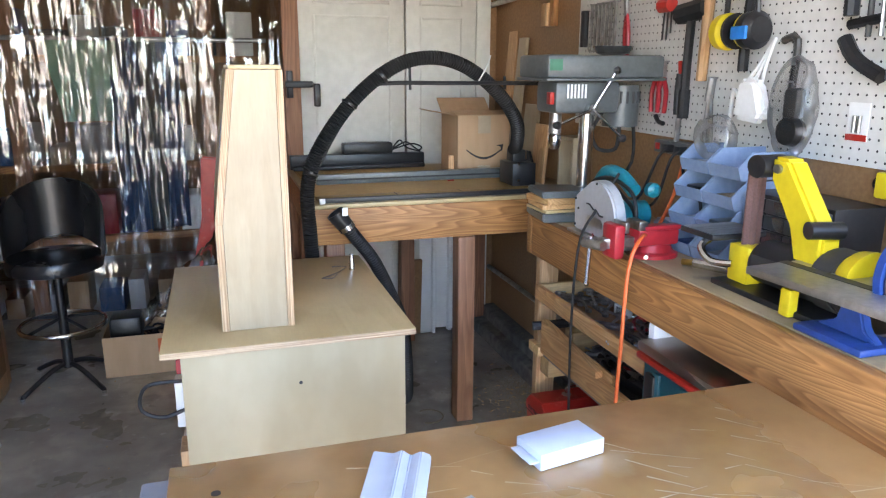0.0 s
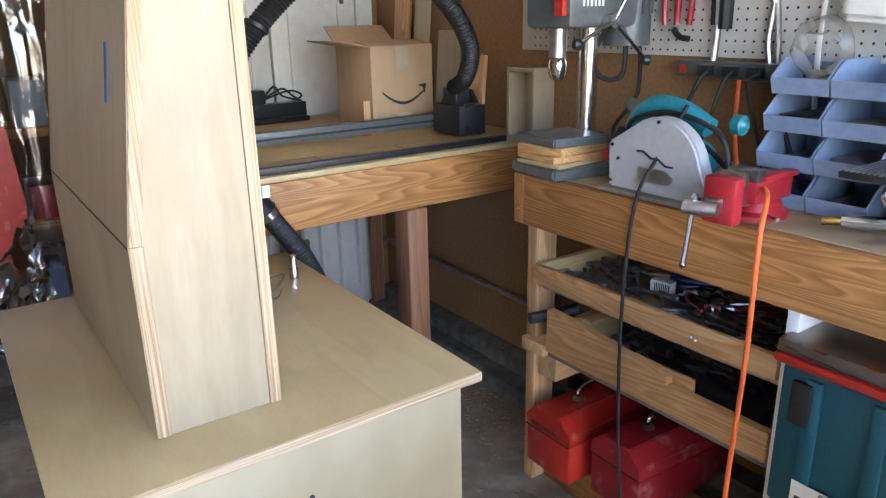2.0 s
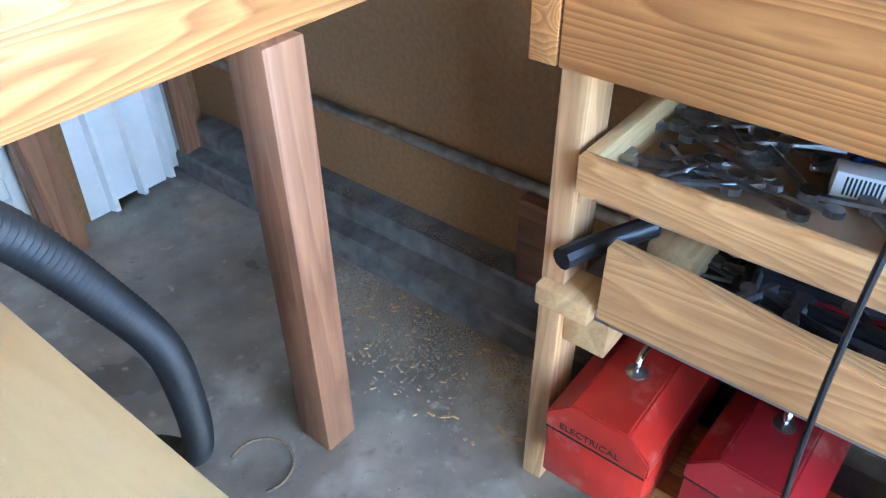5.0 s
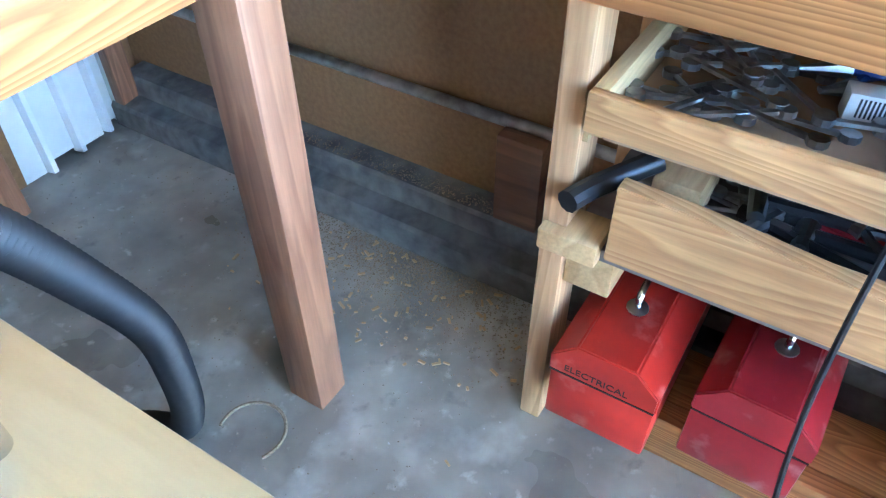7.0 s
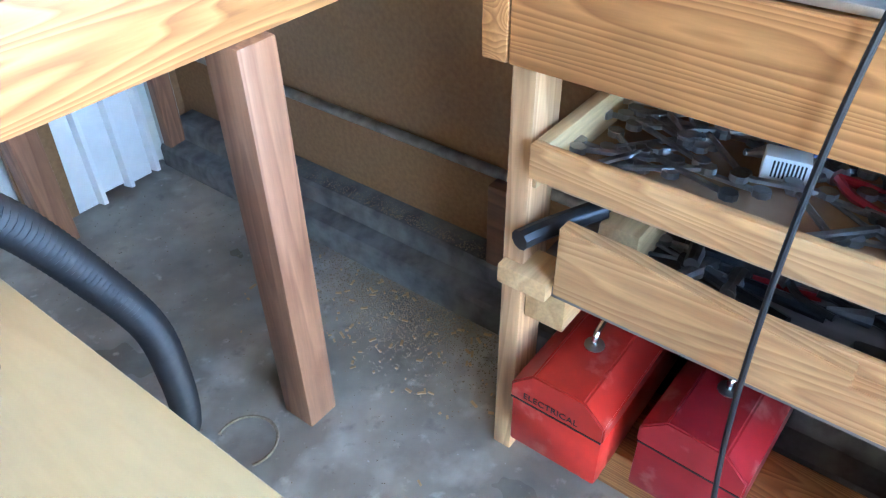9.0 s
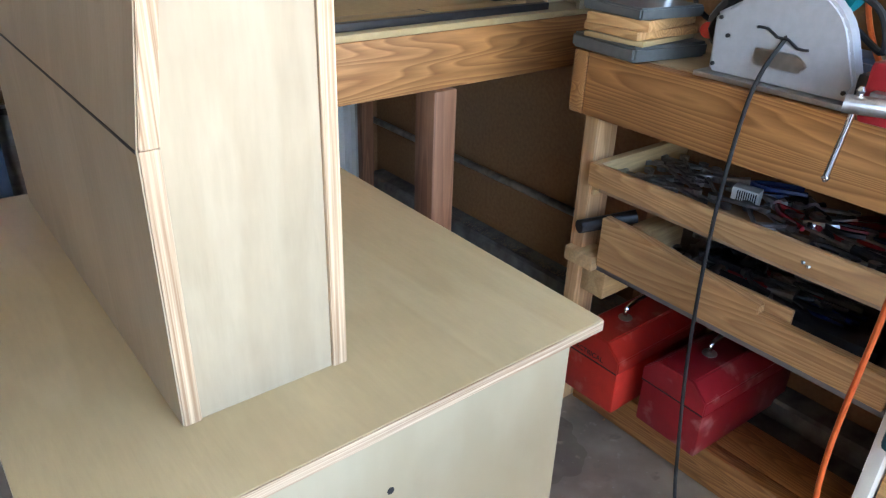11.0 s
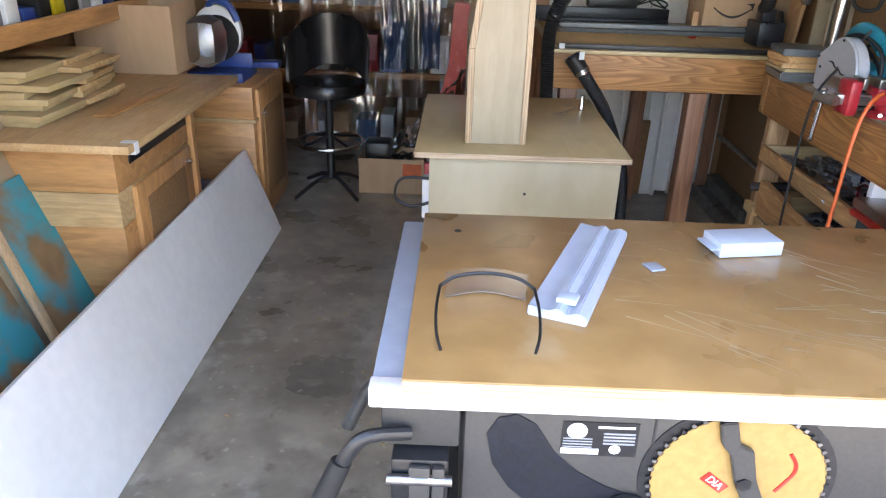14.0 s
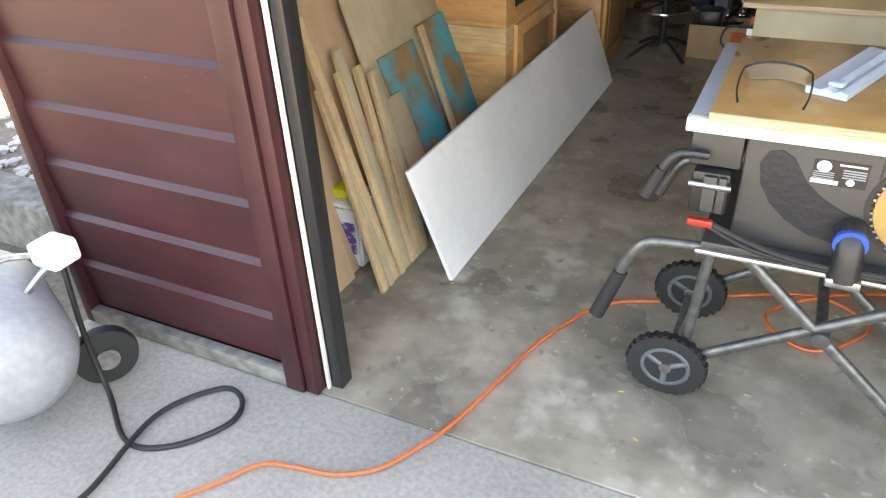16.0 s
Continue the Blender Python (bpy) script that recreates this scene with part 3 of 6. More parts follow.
lay(-0.035, 1, 0.022)
tb1 = thing("storage_case", (1.4, 1.6, 0.0), "teal plastic tool case with red rim and clear lid", "case")
part("stand", bx(1.24, 1.46, 1.22, 1.79, 0.104, 0.4, 0.003), pine_y, tb1)
part("body", bx(1.185, 1.6, 1.41, 1.805, 0.4, 0.715, 0.012), teal, tb1)
for y in (1.47, 1.6, 1.72):
    part("rib", bx(1.178, 1.19, y, y + 0.03, 0.41, 0.7, 0.004), teal, tb1)
part("latch", bx(1.172, 1.186, 1.735, 1.775, 0.6, 0.69, 0.004), blackp, tb1)
part("rim", bx(1.165, 1.62, 1.4, 1.815, 0.717, 0.737, 0.008), red, tb1, "red rim")
part("lid", bx(1.165, 1.62, 1.402, 1.813, 0.739, 0.772, 0.012), frost, tb1, "hazy clear organizer lid")
for i in range(7):
    part("fitting", bx(1.22 + (i % 2) * .1, 1.25 + (i % 2) * .1, 1.44 + i * .05, 1.47 + i * .05, 0.738, 0.757, 0.004), (red, steel)[i % 2], tb1)
lab = part("label_plate", bx(1.1765, 1.1772, 1.62, 1.75, 0.43, 0.48, 0), paper, tb1)
MY = Matrix.Rotation(radians(-90), 4, "Z") @ Matrix.Rotation(radians(90), 4, "X")
words("SP6000J", 0.022, Matrix.Translation((1.176, 1.66, 0.468)) @ MY, ink, tb1)
part("bar", bx(1.1755, 1.1763, 1.63, 1.74, 0.437, 0.449, 0), ink, tb1)
tb2 = thing("storage_case", (1.4, 1.3, 0.0), "teal plastic tool case under the bench", "case")
part("body", bx(1.21, 1.6, 1.0, 1.395, 0.105, 0.7, 0.012), teal, tb2)
part("lid", bx(1.2, 1.61, 0.995, 1.398, 0.702, 0.74, 0.01), blackp, tb2)

# ---- CNC table ----
lay(0, 1, 0.206, 0.93)
ct = thing("cnc_table", (1.0, 3.5, 0), "fir framed table carrying a router machine", "table")
part("front_board", bx(0.42, 1.57, 2.94, 2.978, 0.815, 0.955, 0.004), fir_x, ct)
part("side_board", bx(0.42, 0.458, 2.979, 4.1, 0.815, 0.955, 0.004), fir_y, ct)
part("side_board", bx(1.532, 1.57, 2.979, 4.1, 0.815, 0.955, 0.004), fir_y, ct)
part("back_board", bx(0.459, 1.531, 4.062, 4.1, 0.815, 0.955, 0.004), fir_x, ct)
part("top", bx(0.415, 1.575, 2.937, 4.11, 0.956, 0.972, 0.002), ply_y, ct)
for x, y in ((0.987, 2.925), (0.46, 2.96), (0.99, 3.97), (0.46, 3.97)):
    part("leg", bx(x, x + .072, y, y + .085, 0.0, 0.814, 0.004), red_z, ct)
mc = thing("cnc_router", (0.9, 3.4, 0.972), "black and aluminium router machine with belt rails", "machine")
part("spoil_board", bx(0.44, 1.4, 3.06, 3.95, 0.973, 0.985, 0.001), spoil, mc)
part("front_rail", bx(0.445, 1.4, 2.965, 2.99, 0.973, 0.991, 0.002), blackp, mc)
part("wood_strip", bx(0.445, 1.3, 2.992, 3.058, 0.973, 0.99, 0.001), spoil, mc)
for x in (0.75, 1.02):
    part("joint", bx(x, x + .003, 2.991, 3.057, 0.9902, 0.9906, 0), ink, mc)
part("corner_bracket", bx(0.44, 0.462, 2.955, 2.966, 0.972, 0.993, 0.001), paper, mc)
part("gantry_beam", bx(0.46, 1.31, 3.2, 3.24, 1.01, 1.05, 0.003), greyp, mc)
part("gantry_groove", bx(0.46, 1.265, 3.1975, 3.1995, 1.026, 1.033, 0), ink, mc)
part("rear_rail", bx(0.42, 1.1, 3.9, 3.95, 0.986, 1.055, 0.003), blackp, mc)
part("rear_rail_chain", bx(0.43, 1.09, 3.85, 3.895, 0.986, 1.005, 0.003), blackp, mc)
gp = part("gantry_plate", slab([(3.07, 0.98), (3.3, 0.98), (3.3, 1.08), (3.26, 1.13), (3.12, 1.13), (3.07, 1.07)], "x", 1.36, 1.372, 0.002), blackp, mc)
part("gantry_carriage", bx(1.255, 1.36, 3.03, 3.19, 0.995, 1.09, 0.004), blackp, mc)
part("stepper_motor", bx(1.275, 1.33, 3.08, 3.16, 1.091, 1.14, 0.004), blackp, mc)
part("motor_bracket", bx(1.325, 1.345, 3.1, 3.12, 1.091, 1.135, 0.002), chrome, mc)
for y in (3.09, 3.16):
    part("bolt", rd((1.28, 3.025, 1.02 + (y - 3.09)), (1.28, 3.031, 1.02 + (y - 3.09)), 0.006, None, 8), chrome, mc)
psu = thing("power_supply", (0.75, 3.92, 1.056), "black power supply box on the rail", "power supply")
part("case", bx(0.68, 0.93, 3.88, 3.96, 1.056, 1.11, 0.008), blackp, psu)
for i in range(3):
    part("cord", tb([(0.93, 3.92, 1.07), (0.97 + i * .03, 3.9, 1.12 - i * .01), (1.01 + i * .04, 3.92, 1.08), (1.08, 3.9 + i * .02, 1.06)], 0.004, 6, 4), rubber, psu)


def carton(name, x0, x1, y0, y1, z0, z1, label, deg=0, flaps=True, lift=35):
    t = thing(name, ((x0 + x1) / 2, (y0 + y1) / 2, z0), label, "cardboard box")
    a = ((x0 + x1) / 2, (y0 + y1) / 2, z0)
    R = lambda bm: turned(bm, deg, a)
    w = 0.005
    part("base", R(bx(x0, x1, y0, y1, z0, z0 + w, 0)), card, t)
    part("side", R(bx(x0, x1, y0, y0 + w, z0 + w, z1, 0.001)), card, t)
    part("side", R(bx(x0, x1, y1 - w, y1, z0 + w, z1, 0.001)), card, t)
    part("side", R(bx(x0, x0 + w, y0 + w, y1 - w, z0 + w, z1, 0.001)), card, t)
    part("side", R(bx(x1 - w, x1, y0 + w, y1 - w, z0 + w, z1, 0.001)), card, t)
    if flaps:
        L = (x1 - x0) * .45
        part("flap", R(turned(bx(x0 - L, x0, y0, y1, z1 - .004, z1, .001), lift - 25, (x0, y0, z1), "Y")), card, t)
        part("flap", R(turned(bx(x0, x1, y1, y1 + L, z1 - .004, z1, .001), lift, (x0, y1, z1), "X")), card, t)
        part("flap", R(turned(bx(x0, x1, y0 + .002, y0 + L, z1 - .004, z1, .001), 8, (x0, y0, z1), "X")), card, t)
    return t


cb = carton("carton", 1.115, 1.362, 3.36, 3.63, 0.986, 1.272, "brown shipping carton with tape and a curved arrow")
tp = surf("paper_tape", (0.5, 0.4, 0.28), (0.46, 0.36, 0.25), 0.5, 30, bump=0)
part("tape_strip", bx(1.21, 1.27, 3.358, 3.3596, 1.19, 1.268, 0), tp, cb)
part("tape_strip", bx(1.21, 1.27, 3.358, 3.3596, 0.988, 1.045, 0), tp, cb)
arc = slab([(1.155 + .17 * k / 12, 1.125 - .042 * math.sin(math.pi * (k / 12) * .92 + .12)) for k in range(13)] + [(1.325 - .17 * k / 12, 1.108 - .047 * math.sin(math.pi * (1 - k / 12) * .92 + .12) + .012) for k in range(13)], "y", 3.357, 3.3596)
part("printed_arrow", arc, ink, cb)
part("printed_tip", slab([(1.298, 1.135), (1.333, 1.14), (1.326, 1.105), (1.319, 1.128)], "y", 3.357, 3.3596), ink, cb)
ws = thing("paint_stick", (1.08, 3.4, 0.986), "short wooden strip with a red painted end", "stick")
part("strip", bx(1.06, 1.085, 3.32, 3.335, 1.0, 1.1, .002), pine_z, ws)
part("tip", bx(1.058, 1.087, 3.318, 3.337, 0.986, 1.0, .002), red, ws)

# ---- plywood cabinet and tower ----
lay(0.056, 0.973, 0.189, 0.941, 0, 1.009)
pc = thing("plywood_cabinet", (0.2, 2.4, 0), "birch plywood cabinet on the floor with open side", "cabinet")
part("front_panel", bx(-0.1, 0.5, 1.985, 2.003, 0.0, 0.766, 0.001), surf("cabinet_front_ply", (0.44, 0.365, 0.235), (0.37, 0.295, 0.175), 0.45, 6, (1, 1, 0.4), 0.03, big=0.18), pc)
part("side_panel", bx(0.482, 0.5, 2.004, 2.8, 0.0, 0.766, 0.001), ply_z, pc)
part("back_panel", bx(-0.1, 0.481, 2.782, 2.8, 0.0, 0.766, 0.001), ply_z, pc)
part("mid_panel", bx(0.14, 0.158, 2.004, 2.781, 0.0, 0.766, 0.001), ply_z, pc)
for z in (0.02, 0.28, 0.52):
    part("shelf", bx(-0.1, 0.139, 2.004, 2.781, z, z + .018, 0.001), ply_y, pc)
part("top", bx(-0.147, 0.525, 1.955, 2.835, 0.767, 0.785, 0.002), ply_y, pc)
part("top_edge", bx(-0.146, 0.524, 1.9532, 1.9548, 0.7685, 0.7835, 0), ply_edge, pc)
part("screw", rd((0.205, 1.984, 0.655), (0.205, 1.9855, 0.655), 0.005, None, 8), ink, pc)
for i, (y, z, m_, w) in enumerate(((2.05, .54, melamine, .06), (2.16, .54, vise_red, .03), (2.05, .3, pine_z, .1), (2.2, .3, paper, .12), (2.06, .04, melamine, .1), (2.25, .04, blue, .14), (2.4, .54, blackp, .16), (2.5, .3, pine_z, .1))):
    solo("stored_box", bx(-0.125, 0.05, y, y + w, z, z + .13 + .02 * (i % 3), .004), m_, ("white box", "red tool", "plywood offcut", "paper carton", "white box", "blue box", "black case", "plywood offcut")[i] + " stored on the cabinet shelf", "box")
solo("cable_loop", tb([(-.1, 2.03, .68), (-.19, 2.02, .68), (-.21, 2.02, .62), (-.16, 2.02, .59), (-.1, 2.03, .6)], .005, 6, 5), rubber, "black cable looped at the cabinet side", "cable")
tw = thing("plywood_tower", (0.11, 2.4, 0.785), "tapered birch plywood tower on the cabinet", "tower")
Z0, ZK, ZT = 0.786, 1.072, 1.458
part("front", slab([(0.03, Z0), (0.185, Z0), (0.185, ZT), (0.084, ZT), (0.03, ZK)], "y", 2.079, 2.094), ply_z, tw)
part("right_side", bx(0.186, 0.204, 2.075, 2.8, Z0, ZT, .001), ply_edge_v, tw)
part("left_side", bx(0.011, 0.029, 2.075, 2.8, Z0, ZK, .001), ply_edge_v, tw)
part("upper_side", slab([(0.011, ZK + .001), (0.029, ZK + .001), (0.083, ZT), (0.065, ZT)], "y", 2.073, 2.8, .001), ply_edge_v, tw)
part("left_veneer", slab([(0.0095, Z0), (0.0108, Z0), (0.0108, ZK), (0.0647, ZT), (0.0634, ZT), (0.0095, ZK)], "y", 2.077, 2.798), ply_z, tw)
part("back", bx(0.084, 0.185, 2.784, 2.799, Z0, ZT, .001), ply_z, tw)
part("cap", bx(0.068, 0.2, 2.08, 2.8, ZT + .001, ZT + .012, .002), ply_y, tw)
part("tape_mark", slab([(0.0328, 1.25), (0.0345, 1.25), (0.0457, 1.33), (0.044, 1.33)], "y", 2.19, 2.207), tape, tw, "strip of blue tape")
part("seam", bx(0.0088, 0.0096, 2.078, 2.797, ZK - .002, ZK + .001, 0), ink, tw)


# ---- table saw on its stand ----
lay(0.052, 1.05, 0.336, 0.837, 0, 0.965)
ts = thing("table_saw", (0.5, 0.85, 0), "dark grey jobsite table saw on a folding wheeled stand", "table saw")
part("table", bx(-0.11, 1.02, 0.513, 1.2, 0.855, 0.8765, 0.004), sawblue, ts, "grey-blue saw table")
part("front_rail", bx(-0.112, 1.03, 0.477, 0.512, 0.846, 0.879, 0.003), melamine, ts, "white front rail")
part("body", bx(0.012, 0.635, 0.53, 1.1, 0.55, 0.854, 0.012), darkgrey, ts)
part("side_box", bx(-0.1, 0.008, 0.53, 0.8, 0.745, 0.854, 0.004), darkgrey, ts)
part("recess", slab([(.045, .775), (.06, .805), (.085, .812), (.112, .795), (.14, .745), (.175, .71), (.215, .685), (.255, .668), (.272, .645), (.262, .612), (.225, .595), (.17, .607), (.12, .635), (.08, .675), (.055, .72)], "y", 0.527, 0.5295, 0), surf("blue_black_rib", (0.005, 0.008, 0.016), (0.003, 0.004, 0.008), 0.4, 9, (9, 1, 9), 0.3), ts, "dark ribbed dust chute opening")
part("seam", bx(0.272, 0.275, 0.528, 0.531, 0.66, 0.82, 0), ink, ts)
part("blade_recess", lathe([(0.137, 0), (0.137, .003)], (0.397, 0.5305, 0.708), 40, "y"), blackp, ts)
bl = part("blade", lathe([(0.121, 0), (0.121, .002)], (0.397, 0.5235, 0.708), 60, "y"), gold, ts, "gold circular saw blade")
for k in range(48):
    a = k * math.tau / 48
    tooth = slab([(0.119, -.004), (0.127, -.003), (0.126, .002), (0.119, .003)], "y", 0.5215, 0.5235)
    tooth.transform(Matrix.Translation((0.397, 0, 0.708)) @ Matrix.Rotation(a, 4, "Y"))
    part("tooth", tooth, blackp if k % 6 == 0 else steel, ts)
part("blade_print", turned(bx(.345, .385, .5195, .5208, .697, .715, 0), 40, (.365, .52, .706), "Y"), red, ts)
words("DIA", 0.017, Matrix.Translation((.365, .5192, .706)) @ Matrix.Rotation(radians(40), 4, "Y") @ Matrix.Rotation(radians(90), 4, "X"), paper, ts)
part("blade_ring", tb([(.46 + .012 * math.sin(k), .521, .765 - k * .018) for k in range(5)], .003, 6, 3), red, ts)
part("wrench", slab([(.352, .822), (.375, .826), (.385, .785), (.405, .775), (.418, .72), (.452, .64), (.47, .6), (.44, .59), (.425, .64), (.39, .71), (.375, .765), (.36, .785)], "y", 0.507, 0.519, .002), darkgrey, ts, "grey blade wrench clamped on the blade")
part("wrench_bolt", rd((.4, .503, .715), (.4, .508, .715), .011, None, 6), blackp, ts)
part("label_plate", bx(.148, .252, .5278, .5292, .742, .803, 0), blackp, ts)
part("logo_mark", lathe([(.014, 0), (.014, .001)], (.168, .5278, .787), 20, "y"), paper, ts)
part("bar", bx(.148, .2, .5268, .5276, .745, .755, 0), paper, ts)
for k in range(4):
    part("bar", bx(.205, .248, .5268, .5276, .782 - k * .006, .785 - k * .006, 0), midgrey, ts)
    part("bar", bx(.15, .19, .5268, .5276, .772 - k * .005, .774 - k * .005, 0), midgrey, ts)
part("bar", bx(.196, .246, .5268, .5276, .793, .797, 0), paper, ts)
part("seal_mark", lathe([(.008, 0), (.008, .001)], (.222, .5278, .755), 16, "y"), paper, ts)
part("tray", bx(-0.055, 0.665, 0.49, 1.1, 0.515, 0.53, 0.006), alu, ts, "light grey tray edge")
part("tray_top", bx(-0.045, 0.655, 0.498, 1.09, 0.531, 0.552, 0.008), darkgrey, ts)
part("side_strut", tb([(.64, .53, .82), (.645, .52, .7), (.65, .51, .54)], .016, 8, 4), alu, ts)
lk = part("latch_block", bx(-.085, -.005, .5, .6, .63, .74, .006), blackp, ts)
part("latch_arm", bx(-.06, -.03, .485, .499, .64, .735, .004), darkgrey, lk)
part("latch_arm", bx(-.028, -.01, .485, .499, .64, .735, .004), darkgrey, lk)
part("latch_pin", rd((-.09, .49, .71), (0.0, .49, .71), .009), steel, lk)
part("red_pedal", bx(-.08, -.025, .478, .499, .6, .618, .003), red, ts, "red latch pedal")
part("dust_elbow", tb([(.25, .528, .645), (.25, .49, .635), (.252, .47, .6), (.255, .462, .535)], .03, 12, 4), blackp, ts)
part("elbow_ring", lathe([(.034, 0), (.034, .02)], (.25, .485, .628), 20, "y"), surf("blue_ring", (.01, .09, .5), (.01, .08, .42), .4, 20, bump=0), ts, "blue ring")
part("elbow_clamp", bx(.22, .29, .44, .485, .52, .545, .006), steel, ts)
part("cable", tb([(-.03, .49, .61), (.05, .475, .585), (.16, .47, .56), (.3, .475, .557), (.5, .48, .56)], .008, 8, 4), rubber, ts)
part("cable", tb([(-.03, .49, .6), (.06, .478, .565), (.2, .473, .548), (.4, .478, .552), (.55, .48, .56)], .007, 8, 4), rubber, ts)
part("lever", tb([(-.06, .52, .775), (-.115, .5, .78), (-.14, .495, .755), (-.155, .495, .72)], .011, 10, 4), blackp, ts)
part("lever_grip", rd((-.152, .495, .735), (-.182, .495, .655), .015, .017), rubber, ts)
part("stand_handle", tb([(.02, .54, .515), (-.1, .5, .53), (-.165, .49, .52), (-.2, .49, .47), (-.225, .49, .4)], .0145, 12, 5), gunmetal, ts)
part("handle_grip", rd((-.218, .49, .415), (-.27, .49, .255), .019, .02), rubber, ts)
part("stand_handle", tb([(.02, 1.05, .515), (-.1, 1.08, .53), (-.165, 1.08, .52), (-.22, 1.08, .4)], .0145, 12, 5), gunmetal, ts)
for y in (.57, 1.03):
    part("stand_leg", rd((.04, y, .51), (.5, y, .05), .016), gunmetal, ts)
    part("stand_leg", rd((.5, y, .05), (.62, y, .012), .016), gunmetal, ts)
    part("stand_leg", rd((-.05, y, .11), (.5, y, .5), .016), gunmetal, ts)
    part("upright", rd((-.05, y, .12), (-.02, y + .01, .5), .014), gunmetal, ts)
    part("pivot", rd((.255, y - .03, .3), (.255, y + .03, .3), .022), gunmetal, ts)
    w = part("wheel", lathe([(.068, -.02), (.1, -.018), (.103, 0), (.1, .018), (.068, .02)], (-.08, y - .03, .103), 40, "y"), rubber, ts)
    part("rim", lathe([(.066, -.015), (.066, .015)], (-.08, y - .03, .103), 28, "y"), blackp, w)
    part("rim_ring", tb([(-.08 + .06 * math.cos(k * math.tau / 16), y - .05, .103 + .06 * math.sin(k * math.tau / 16)) for k in range(17)], .006, 6, 2), greyp, w)
    for k in range(3):
        a = k * math.tau / 3 + .5
        part("spoke", rd((-.08, y - .05, .103), (-.08 + .06 * math.cos(a), y - .05, .103 + .06 * math.sin(a)), .008), greyp, w)
    part("hub", rd((-.08, y - .06, .103), (-.08, y + .01, .103), .016), steel, w)
    for k in range(26):
        a = k * math.tau / 26
        tr = bx(.1, .106, y - .045, y - .015, -.006, .006, 0)
        tr.transform(Matrix.Translation((-.08, 0, .103)) @ Matrix.Rotation(a, 4, "Y"))
        part("tread", tr, rubber, w)
part("axle", rd((-.08, .53, .103), (-.08, 1.02, .103), .009), gunmetal, ts)
part("cross_bar", rd((.255, .57, .3), (.255, 1.03, .3), .014), gunmetal, ts)
part("foot_bar", rd((.61, .57, .016), (.61, 1.03, .016), .016), gunmetal, ts)
lay(0.049, 0.917, 0.214, 0.938)
sb = thing("saw_cover_board", (0.52, 0.87, 0.846), "scratched hardboard faced plywood board on the saw", "board")
part("board", bx(-.075, 1.125, .545, 1.19, .847, .871, .002), mdf, sb)
part("edge", bx(-.074, 1.124, .5434, .5448, .849, .869, 0), ply_edge, sb)
part("hole", lathe([(.008, 0), (.008, .0006)], (0.0, 1.09, .871), 14), ink, sb)
rng = random.Random(9)
scr = surf("scratch", (0.55, 0.43, 0.28), (0.5, 0.38, 0.24), .5, 30, bump=0)
sc = nb()
for k in range(70):
    x, y, a, L = rng.uniform(.3, 1.05), rng.uniform(.62, 1.1), rng.uniform(-.9, .2), rng.uniform(.03, .2)
    w = rng.uniform(.0006, .002)
    e, n = Vector((math.cos(a), math.sin(a), 0)), Vector((-math.sin(a), math.cos(a), 0))
    c = Vector((x, y, .8714))
    ok = all(-.07 < (c + e * s * L / 2).x < 1.12 and .55 < (c + e * s * L / 2).y < 1.18 for s in (-1, 1))
    if ok:
        sc.faces.new([sc.verts.new(p) for p in (c - e * L / 2 - n * w, c + e * L / 2 - n * w * .3, c + e * L / 2 + n * w * .3, c - e * L / 2 + n * w)])
tagged(part("scratch", sc, scr, sb, "pale scratches"), kind="stuff")

# on the board
sg = thing("safety_glasses", (0.12, .8, .871), "clear safety glasses with black arms", "glasses")
GX, GY = 0.05, 0.745
part("lens", slab([(GX - .07 + .14 * k / 10, .02 + .024 * math.sin(math.pi * k / 10) + 0 * k) for k in range(11)] + [(GX + .07 - .14 * k / 10, .022 + .024 * math.sin(math.pi * (10 - k) / 10)) for k in range(11)], "z", .876, .92), lens_clear, sg)
sg.children[0].data.transform(Matrix.Translation((0, GY - .8 + .77, 0)))
part("brow", tb([(GX - .078, GY + .0, .915), (GX - .05, GY + .022, .922), (GX, GY + .03, .925), (GX + .05, GY + .022, .922), (GX + .078, GY, .915)], .003, 8, 4), blackp, sg)
for s in (-1, 1):
    part("arm", tb([(GX + s * .078, GY, .915), (GX + s * .082, GY - .05, .905), (GX + s * .08, GY - .1, .89), (GX + s * .072, GY - .125, .874)], .0026, 8, 4), blackp, sg)
solo("foam_strip", turned(slab([(.187, .872), (.287, .872), (.287, .886), (.27, .892), (.252, .884), (.237, .893), (.222, .886), (.187, .889)], "y", .71, 1.11, .002), -21, (.237, .91, .87)), foam, "white moulded packaging strip on the board", "packaging")
solo("foam_scrap", turned(bx(.17, .205, .745, .775, .8885, .899, .003), -21, (.19, .76, .87)), foam, "small white foam scrap on the packaging", "packaging")
bxw = thing("small_box", (.6, 1.12, .871), "small white carton lying open ended", "box")
part("carton", turned(bx(.515, .65, 1.01, 1.085, .872, .9, .002), 10, (.59, 1.05, .87)), foam, bxw)
part("flap", turned(bx(.497, .516, 1.015, 1.075, .885, .888, .001), 10, (.59, 1.05, .87)), foam, bxw)
solo("plastic_chip", turned(bx(.365, .395, .925, .96, .872, .876, .001), 20, (.38, .94, .87)), sawblue, "small grey plastic chip on the board", "chip")

